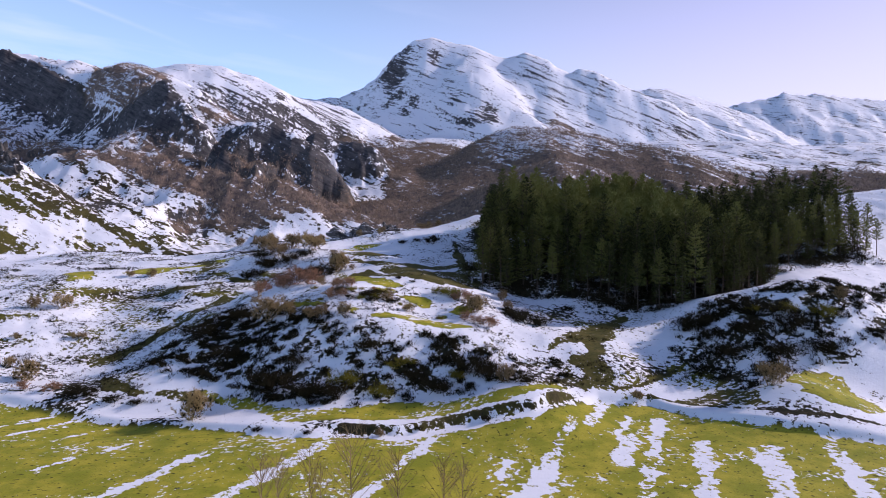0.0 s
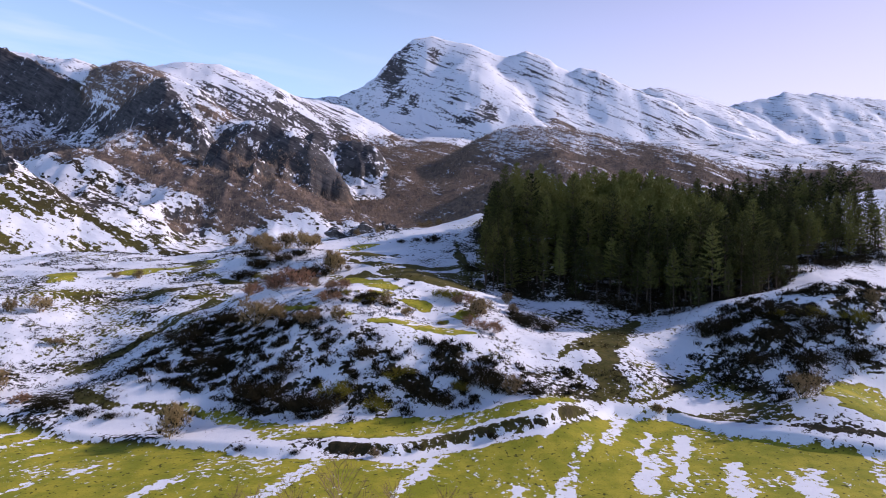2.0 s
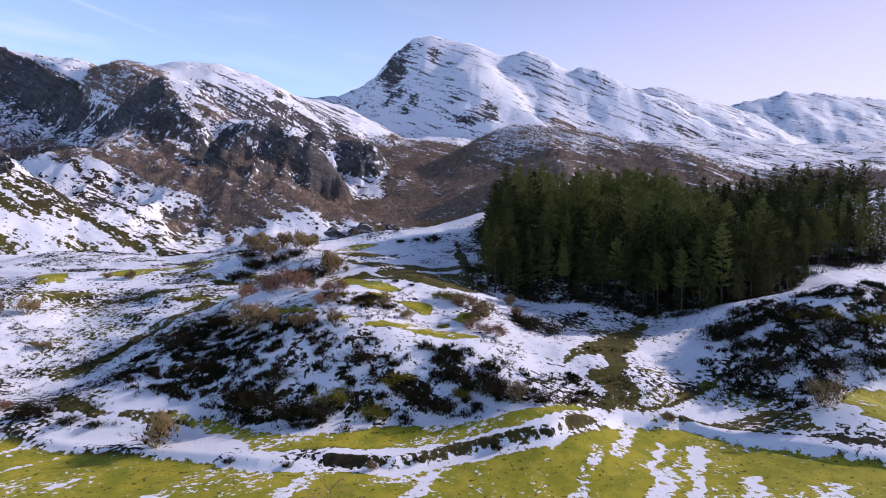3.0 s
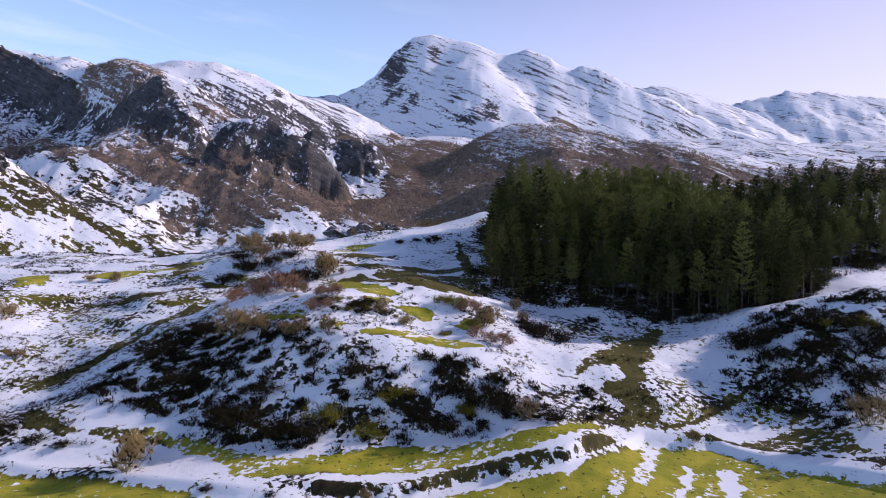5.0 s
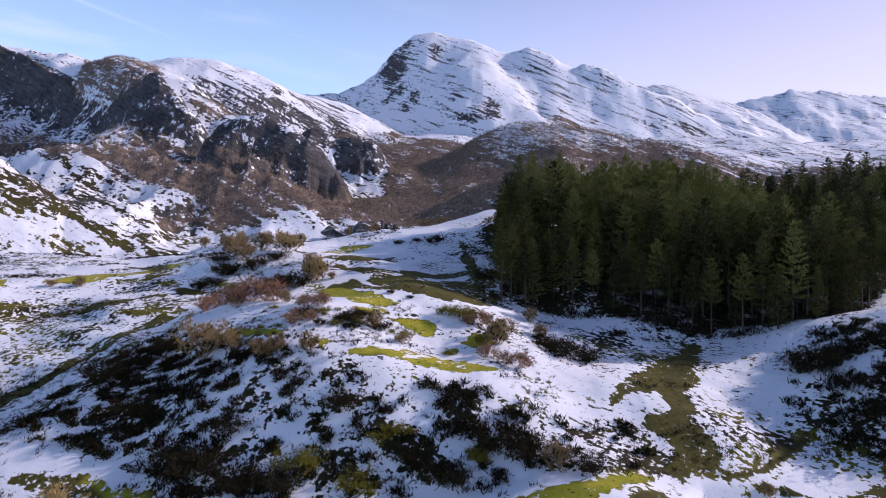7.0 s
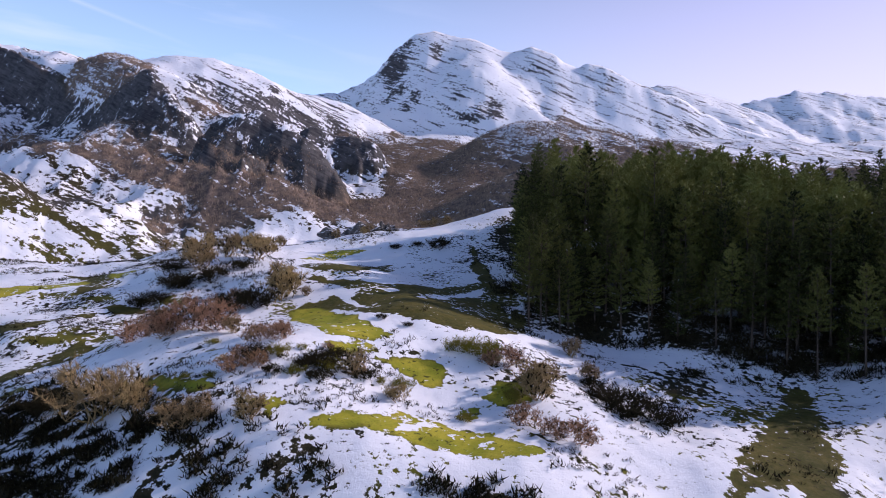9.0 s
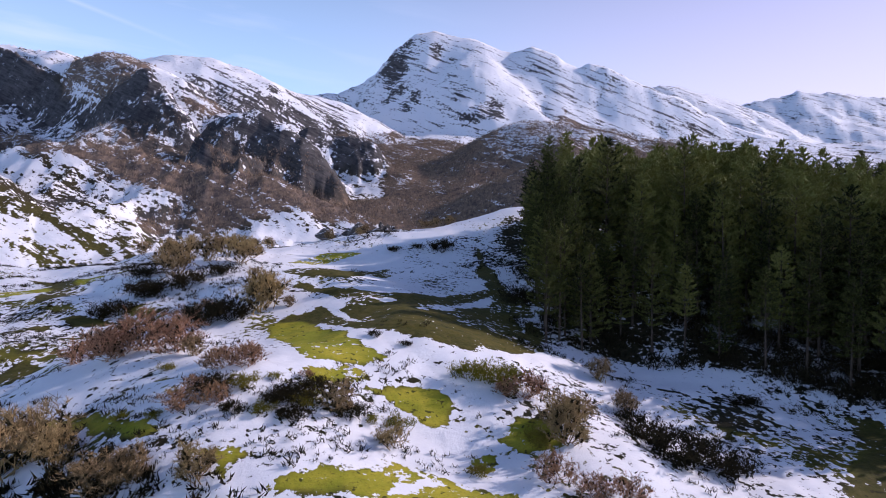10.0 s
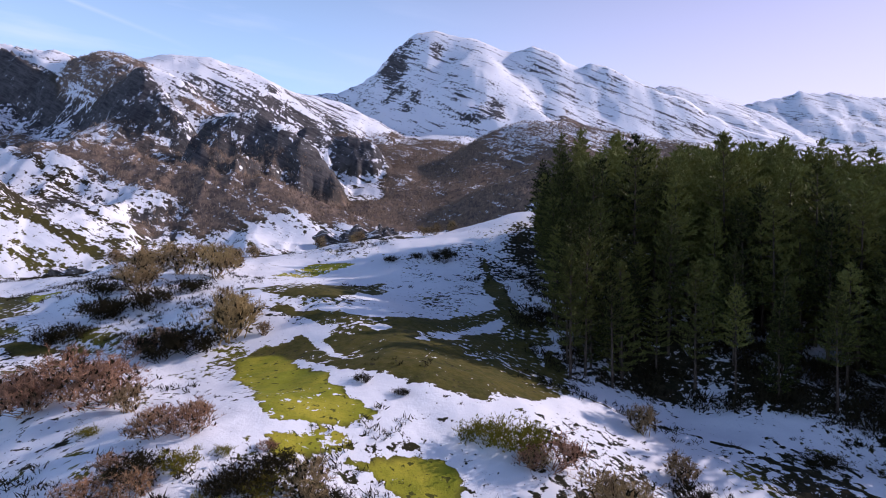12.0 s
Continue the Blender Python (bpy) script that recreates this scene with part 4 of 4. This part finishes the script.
def deep_wood(originals, spots, seed):
    """The crowns of the trees deep in the wood, in one mesh."""
    rs = np.random.RandomState(seed)
    shapes = []
    for ob in originals:
        me = [c for c in ob.children if c.name.startswith("crown")][0].data
        co = np.empty(len(me.vertices) * 3, np.float32)
        me.vertices.foreach_get("co", co)
        blades = co.reshape(-1, 3, 3)[::2]
        middle = blades.mean(axis=1, keepdims=True)
        shapes.append(middle + (blades - middle) * 1.5)
    zs = heights([p[0] for p in spots], [p[1] for p in spots])
    rows = []
    for (x, y, size), z in zip(spots, zs):
        c = shapes[rs.randint(len(shapes))]
        w = rs.uniform(0, 6.283)
        turn = np.array([[math.cos(w), -math.sin(w), 0], [math.sin(w), math.cos(w), 0], [0, 0, 1]])
        rows.append((c @ turn.T) * size + np.array([x, y, z]))
    co = np.concatenate(rows).reshape(-1, 3)
    me = bpy.data.meshes.new("pine_wood")
    me.vertices.add(len(co))
    me.vertices.foreach_set("co", co.astype(np.float32).ravel())
    me.loops.add(len(co))
    me.loops.foreach_set("vertex_index", np.arange(len(co), dtype=np.int32))
    me.polygons.add(len(co) // 3)
    me.polygons.foreach_set("loop_start", np.arange(0, len(co), 3, dtype=np.int32))
    me.update(calc_edges=True)
    me.materials.append(NEEDLES)
    return tagged(new("pine_wood", me), "dark green crowns deep inside the pine plantation", "wood", kind="stuff")


deep_wood(pines, inner_spots, 27)


def clumps(name, spots, size_lo, size_hi, blades, flat, width, material, seed, label, category, upright=0.35):
    """Many small plants in one mesh: every plant a sheaf of thin pointed blades. spots: n x 2."""
    rs = np.random.RandomState(seed)
    x, y = spots[:, 0], spots[:, 1]
    z = heights(x, y)
    n = len(x)
    size = rs.uniform(size_lo, size_hi, n)[:, None]
    root = np.stack([x, y, z - 0.03], axis=-1)[:, None, :] + rs.normal(0, 1, (n, blades, 3)) * size[:, :, None] * np.array([flat * .45, flat * .45, 0.0])
    root[:, :, 2] += rs.uniform(0, .45, (n, blades)) * size
    way = rs.normal(0, 1, (n, blades, 3)) * np.array([flat * .6, flat * .6, 0.3]) + np.array([0, 0, upright + .3])
    way = way / np.linalg.norm(way, axis=-1, keepdims=True) * size[:, :, None] * rs.uniform(.45, .95, (n, blades, 1))
    side = np.cross(way, rs.normal(0, 1, (n, blades, 3)))
    side = side / np.maximum(np.linalg.norm(side, axis=-1, keepdims=True), 1e-6) * size[:, :, None] * width
    co = np.stack([root - side, root + side, root + way], axis=2).reshape(-1, 3)
    count = len(co) // 3
    me = bpy.data.meshes.new(name)
    me.vertices.add(len(co))
    me.vertices.foreach_set("co", co.astype(np.float32).ravel())
    me.loops.add(len(co))
    me.loops.foreach_set("vertex_index", np.arange(len(co), dtype=np.int32))
    me.polygons.add(count)
    me.polygons.foreach_set("loop_start", np.arange(0, len(co), 3, dtype=np.int32))
    me.update(calc_edges=True)
    me.materials.append(material)
    return tagged(new(name, me), label, category, kind="stuff")


def sow(n, x0, x1, y0, y1, density, seed):
    """n places in the box, kept with the chance that density(x, y) gives."""
    rs = np.random.RandomState(seed)
    x, y = rs.uniform(x0, x1, n), rs.uniform(y0, y1, n)
    keep = rs.uniform(0, 1, n) < density(x, y)
    return np.stack([x[keep], y[keep]], axis=-1)


def knoll_scrub(x, y):
    return faces(x, y)[0] * smooth(fbm(x / 1.5, y / 1.1, 4, 101) + 0.25 * fbm(x / 11, y / 7, 3, 111), 0.03, 0.38)


def east_scrub(x, y):
    return faces(x, y)[1] * smooth(fbm(x / 1.8, y / 1.3, 4, 102) + 0.35 * fbm(x / 11, y / 7, 3, 112), -0.08, 0.34)


def pasture_scrub(x, y):
    knoll, east = faces(x, y)
    edge = np.interp(x, EDGE_X, EDGE_Y)
    clear = np.maximum(np.maximum(patches("grass", x, y, np.zeros_like(x)), patches("drift", x, y, np.zeros_like(x))), patches("bench", x, y, np.zeros_like(x)))
    thick = smooth(fbm(x / 9, y / 6, 4, 103) + 0.26 * smooth(-x, 35, 60) + 0.22 * blob(x, y, -20, 115, 28, 9) + 0.3 * blob(x, y, 50, 93, 14, 8, -15), 0.2, 0.55)
    thick = np.maximum(thick, 0.9 * patches("scrub", x, y, 2.0 * fbm(x / 5, y / 4, 3, 105), 1.2) * smooth(fbm(x / 2.4, y / 1.7, 3, 106), -0.2, 0.2))
    return thick * smooth(y - edge, 1.5, 5) * (1 - knoll) * (1 - east) * (1 - clear) * (1 - blob(x, y, -6, 155, 21, 15)) * (1 - blob(x, y, 40, 108, 9, 8))


clumps("heather", sow(80000, -76, 25, 84, 121, knoll_scrub, 1), .25, .95, 10, .8, .09, HEATHER, 21, "dark heather and gorse scrub covering the snowy knoll face", "scrub")
clumps("heather", sow(56000, 38, 112, 82, 142, east_scrub, 2), .25, 1.0, 10, .8, .09, HEATHER, 22, "dark heather scrub on the snowy eastern bank", "scrub")
clumps("low_scrub", sow(44000, -130, 60, 90, 230, pasture_scrub, 3), .25, .7, 12, .8, .07, HEATHER, 23, "low brown scrub poking through the pasture snow", "scrub")


def wood_undergrowth(x, y):
    return blob(x, y, 62, 158, 54, 30, 4) * smooth(y - np.interp(x, [8, 17, 37, 45, 51, 59, 83, 108], [140, 141, 134, 130, 123, 120, 140, 150]), 0, 3) * smooth(fbm(x / 4, y / 3, 3, 104), -0.4, 0.1)


clumps("undergrowth", sow(38000, 6, 120, 124, 192, wood_undergrowth, 6), .35, 1.4, 11, .8, .06, HEATHER, 26, "dark brush and fallen branches under the pines", "undergrowth")


def woodland(x, y):
    z, (high, cliff) = land(x, y)
    _, _, _, wood, _ = cover(x, y, z, np.full_like(x, 0.4), high, cliff)
    shady = smooth(y, 740, 790) * smooth(-x / y, 0.12, 0.2)
    return wood * (np.abs(x) < 0.85 * y) * (1 - 0.5 * shady)


clumps("bare_woodland", sow(150000, -720, 760, 590, 1320, woodland, 4), 2.0, 4.6, 5, .6, .06, FAR_TWIGS, 24, "leafless brown woodland across the lower mountain slopes", "woodland", .9)

def rock_material():
    m = Nodes("rock")
    co = m.add("ShaderNodeTexCoord").outputs["Object"]
    n1, n2 = m.noise(co, 0.18, 9.0, 0.68), m.noise(co, 1.1, 6.0, 0.6)
    up = m.add("ShaderNodeSeparateXYZ")
    m.tree.links.new(m.add("ShaderNodeNewGeometry").outputs["Normal"], up.inputs[0])
    c = m.mix(m.step(n1, 0.36, 0.66), (0.03, 0.029, 0.03), (0.17, 0.155, 0.14))
    lying = m.step(m.math("ADD", up.outputs["Z"], m.math("MULTIPLY", m.math("SUBTRACT", n2, 0.5), 1.2)), 0.72, 0.82)
    return m.finish(m.mix(lying, c, (0.8, 0.81, 0.85)), 0.9, m.bump(m.math("ADD", n1, n2), 0.8, 0.8), 0.2)


ROCK = rock_material()


def outcrop(seed, x, y, sx, sy, sz, label):
    """A craggy outcrop: blocks of broken rock grown together."""
    bm = bmesh.new()
    for v in bmesh.ops.create_icosphere(bm, subdivisions=5, radius=1.0)["verts"]:
        p = v.co.copy()
        q = p + Vector((seed * 3.1, seed * 1.7, 0))
        k = 1 + 0.55 * noise.noise(q * 1.6) + 0.3 * noise.noise(q * 3.7) + 0.16 * abs(noise.noise(q * 8.3)) + 0.1 * noise.noise(q * 15)
        v.co = Vector((p.x * k * sx * .5, p.y * k * sy * .5, (p.z * k * (0.8 + 0.5 * noise.noise(Vector((p.x * 4 + seed, 0, 0)))) + 0.1) * sz * .75))
    me = bpy.data.meshes.new("rock_outcrop")
    bm.to_mesh(me)
    bm.free()
    me.materials.append(ROCK)
    ob = new("rock_outcrop", me)
    ob.matrix_basis = pose(x, y, height(x, y) - 0.12 * sz)
    return tagged(ob, label, "rock", "rock outcrops")


outcrop(3, -88, 600, 62, 24, 19, "dark craggy rock outcrop at the edge of bare woodland")
outcrop(5, -58, 610, 22, 16, 14, "dark craggy rock outcrop at the edge of bare woodland")
outcrop(8, -262, 486, 46, 20, 17, "dark broken cliff low on the snowy western spur")
outcrop(12, -236, 482, 20, 14, 10, "dark broken cliff low on the snowy western spur")
outcrop(17, -150, 420, 14, 9, 7, "small dark boulders at the end of the pasture")
outcrop(21, -425, 548, 34, 20, 26, "grey rock tower on the western spur")

# single shrubs
thorns = [bush(31, "thorn_bush", 20, 3.8, 4.0, TWIGS, 1, HEATHER, 42), bush(32, "thorn_bush", 18, 3.7, 3.5, TWIGS, 1, HEATHER, 42), bush(33, "thorn_bush", 17, 4.0, 3.2, TWIGS, 1, HEATHER, 42)]
spots = [(-34, 110.1, 1.41), (-29.2, 108.6, 0.76), (-22.5, 105.5, 0.61), (-18.3, 105.1, 0.75), (-11.2, 114.5, 0.74), (-6.8, 111.7, 0.58), (6.4, 113.7, 1.03), (13.8, 131.5, 0.66), (-47.6, 163.5, 1.48), (-39.5, 171.2, 1.33), (-27.4, 145.6, 1.41), (14.5, 124.7, 0.6), (-22.5, 199.8, 0.47), (-26.2, 122.9, 0.67), (-26.3, 142.6, 1.37), (-43.3, 182.1, 1.3), (-58.8, 184.9, 1.47), (-42.4, 198.3, 0.9), (-22.9, 143.4, 0.49), (2.8, 120.6, 0.48), (6.7, 116, 0.85), (-5.4, 207, 0.71), (-37.4, 84.3, 1.3), (50.2, 85.8, 1.18), (-73.4, 100, 1.25), (-80.9, 105.2, 0.66), (-88, 130.7, 0.98), (-93, 128.7, 0.8), (-78.1, 119.4, 0.42), (-79.8, 155.7, 0.78)]
spots += [(-85.2, 154.2, 0.58), (-8.5, 75.9, 0.38), (30.8, 89, 0.4), (-45.4, 172.6, 1.51), (-56.2, 185.5, 1.39), (-40.2, 180.2, 0.9), (-76.6, 119.9, 0.42), (-87.3, 115.8, 0.46), (75.1, 106.5, 0.8), (9.9, 88.2, 0.89), (-24.1, 104.9, 0.71)]
spots += [(-60, 199, 1.1), (-54, 200, .9), (-47, 199, .8), (-30, 204, .7), (-22, 206, .8), (-8, 210, .8), (-2, 212, .7), (-66, 201, 1.0), (-71, 198, .8)]
strew(thorns, spots, rng,
      "bare brown thorn bush with a dense dome of fine twigs", "bush", "leafless thorn bushes")
reds = [bush(41, "red_twigged_bush", 20, 2.7, 3.1, RED_TWIGS, 1, HEATHER), bush(42, "red_twigged_bush", 19, 2.6, 3.4, RED_TWIGS, 1, HEATHER)]
spots = [(-32.8, 126.8, 1.6), (-35.8, 126.6, 1.42), (-28.9, 124.8, 1.38), (-42.7, 135, 1.07), (-21.4, 117.2, 0.8), (-19.4, 117.5, 0.8), (-22.2, 111.6, 0.8), (-20, 112.1, 0.63), (6.8, 107.4, 0.81), (4.5, 109.2, 0.76), (8.8, 107.1, 0.81), (4.1, 120.8, 0.96), (2.4, 120.5, 0.74), (-34.8, 124.7, 1.25), (-42.1, 130.2, 1), (-32.4, 141.2, 1.09), (-35.1, 139.8, 1.06), (-20.4, 120.3, 0.57), (-22.1, 119.4, 0.63), (-22.2, 114, 0.55), (-14.5, 117.2, 0.37), (-65.7, 94.6, 0.73), (-71.1, 95.4, 0.66)]
strew(reds, spots, rng,
      "reddish leafless bramble bush on the snowy knoll", "bush", "reddish bushes on the knoll")
brooms = [bush(51, "broom_bush", 18, 2.1, 3.2, BROOM, 4, BROOM, 20), bush(52, "broom_bush", 16, 1.8, 2.9, BROOM, 4, BROOM, 20)]
spots = [(0.9, 122.5, 1.24), (-1.1, 122.6, 0.87), (2.9, 122.7, 1), (-16.1, 111.7, 0.61), (-13.8, 113.6, 0.84), (-18.3, 114.2, 0.64), (4.2, 113.6, 0.84), (-0.6, 109.9, 0.49), (-8.6, 114.3, 0.47), (-6.5, 114.7, 0.55), (-26.9, 111.9, 0.37), (-24, 111, 0.43), (-27.2, 119.6, 0.45), (-16.7, 115.9, 0.41), (-16.1, 90.8, 1.46), (-9.7, 88.5, 1.41), (-7.5, 93.1, 0.91), (-5.8, 93.6, 0.76), (2.2, 91.2, 0.88), (63, 104.7, 1.41), (69, 103.2, 1.39), (58.5, 107, 1.04)]
strew(brooms, spots, rng,
      "yellow-green broom bush with upright evergreen stems", "bush", "broom bushes")
darks = [bush(61, "dark_bush", 22, 1.8, 3.2, HEATHER, 5, HEATHER, 14), bush(62, "dark_bush", 20, 2.0, 2.9, HEATHER, 5, HEATHER, 14)]
spots = [(19.3, 115.8, 1.6), (16.1, 115.4, 1.59), (15.3, 119.2, 1.14), (-13.8, 111.7, 0.86), (-10, 114.3, 0.78), (28.3, 129.3, 0.84), (-51, 153.3, 1.6), (-48.2, 158.5, 1.6), (-42.7, 158.7, 1.6), (-39.9, 163.7, 1.6), (-29.5, 140.2, 1.6), (-31.7, 139, 1.55), (-49.6, 157.6, 1.6), (-13.5, 189.6, 0.78), (-3.6, 189.3, 1.43), (-8.6, 190.8, 0.79), (-6.9, 126.7, 0.39), (-14, 114.3, 1.14), (-20.4, 113.2, 0.92), (-15.5, 113.2, 0.73), (-13.4, 115.9, 0.69), (14, 122, 0.92), (35.1, 150.4, 0.76), (-52.9, 152.7, 0.98), (-10.1, 128.2, 0.39), (-18.3, 111, 0.52), (-52.2, 163.1, 1.6), (-27, 91, 1.6), (-21.1, 89.4, 1.39), (-17, 89.1, 1.6)]
spots += [(-29.6, 92.4, 1.6), (6.9, 90.4, 1.6), (4.3, 92.1, 1.44), (-12.9, 96.2, 1.34), (-45.7, 108.6, 1.6), (-40.8, 113, 1.41), (-1.2, 89.2, 1.38), (13.1, 88.1, 1.02), (-38.6, 101, 1.43), (-25.1, 95.4, 1.33), (-5.3, 91.4, 1.07), (-53.1, 90.8, 0.98), (-49.2, 90.2, 0.69), (-60.1, 92.4, 0.99), (-25.7, 77.8, 0.41), (-18.3, 76.2, 0.4), (-3.4, 77.6, 0.49), (-57.9, 92.6, 0.79), (6, 79.1, 0.5), (49.3, 102.3, 1.6), (55, 101.3, 1.6), (62.5, 101.6, 1.6), (57.3, 108.1, 1.52), (49.6, 108.2, 1.6), (58.4, 96.9, 1.6), (65.4, 97.7, 1.6), (61.1, 105, 1.47), (49.5, 97.8, 1.59), (47.7, 110.2, 1.56)]
strew(darks, spots, rng,
      "low dark evergreen bush with snow around its foot", "bush", "dark evergreen bushes")


def bare_tree(seed, tall):
    """A slender leafless tree: a stem, rising limbs and fine twigs."""
    r = random.Random(seed)
    tree = new("bare_tree")
    v, f, tv, tf = [], [], [], []
    for k in range(7):
        p, q = Vector((0.05 * math.sin(k), 0.05 * k, tall * k / 7 - (0.3 if k == 0 else 0))), Vector((0.05 * math.sin(k + 1), 0.05 * (k + 1), tall * (k + 1) / 7))
        tube(v, f, p, q, 0.09 * (1 - k / 7.5), 0.09 * (1 - (k + 1) / 7.5), 6)
    for k in range(34):
        z = tall * r.uniform(.25, .95)
        w = r.uniform(0, 6.283)
        reach = (tall - z) * .32 + .4
        p = Vector((0.02, 0.05 * z / tall * 7, z))
        q = p + Vector((math.cos(w) * reach, math.sin(w) * reach, reach * r.uniform(1.0, 1.8)))
        tube(v, f, p, q, 0.025, 0.008, 3)
        for _ in range(12):
            t = r.uniform(.2, 1)
            way = ((q - p).normalized() * .7 + Vector((r.gauss(0, .45), r.gauss(0, .45), r.gauss(.25, .3)))).normalized()
            blade(tv, tf, p.lerp(q, t), way * r.uniform(.4, 1.0), 0.012, r)
    part_of("trunk", mesh_from("trunk", v, f, TWIGS), tree)
    part_of("twig_spray", mesh_from("twig_spray", tv, tf, TWIGS), tree)
    return tree


bares = [bare_tree(71, 9.0), bare_tree(72, 8.6)]
strew(bares, [(-8.2, 50, 1.05), (-14.5, 50, .95), (-12, 51, .9), (-10.6, 49, .75), (-4.2, 50.5, .95), (0.2, 51, .85), (1.6, 50, .8), (-16.5, 51.5, .8)], rng,
      "slender leafless young tree standing in the meadow", "tree", "bare trees in the meadow", .95, 1.05)
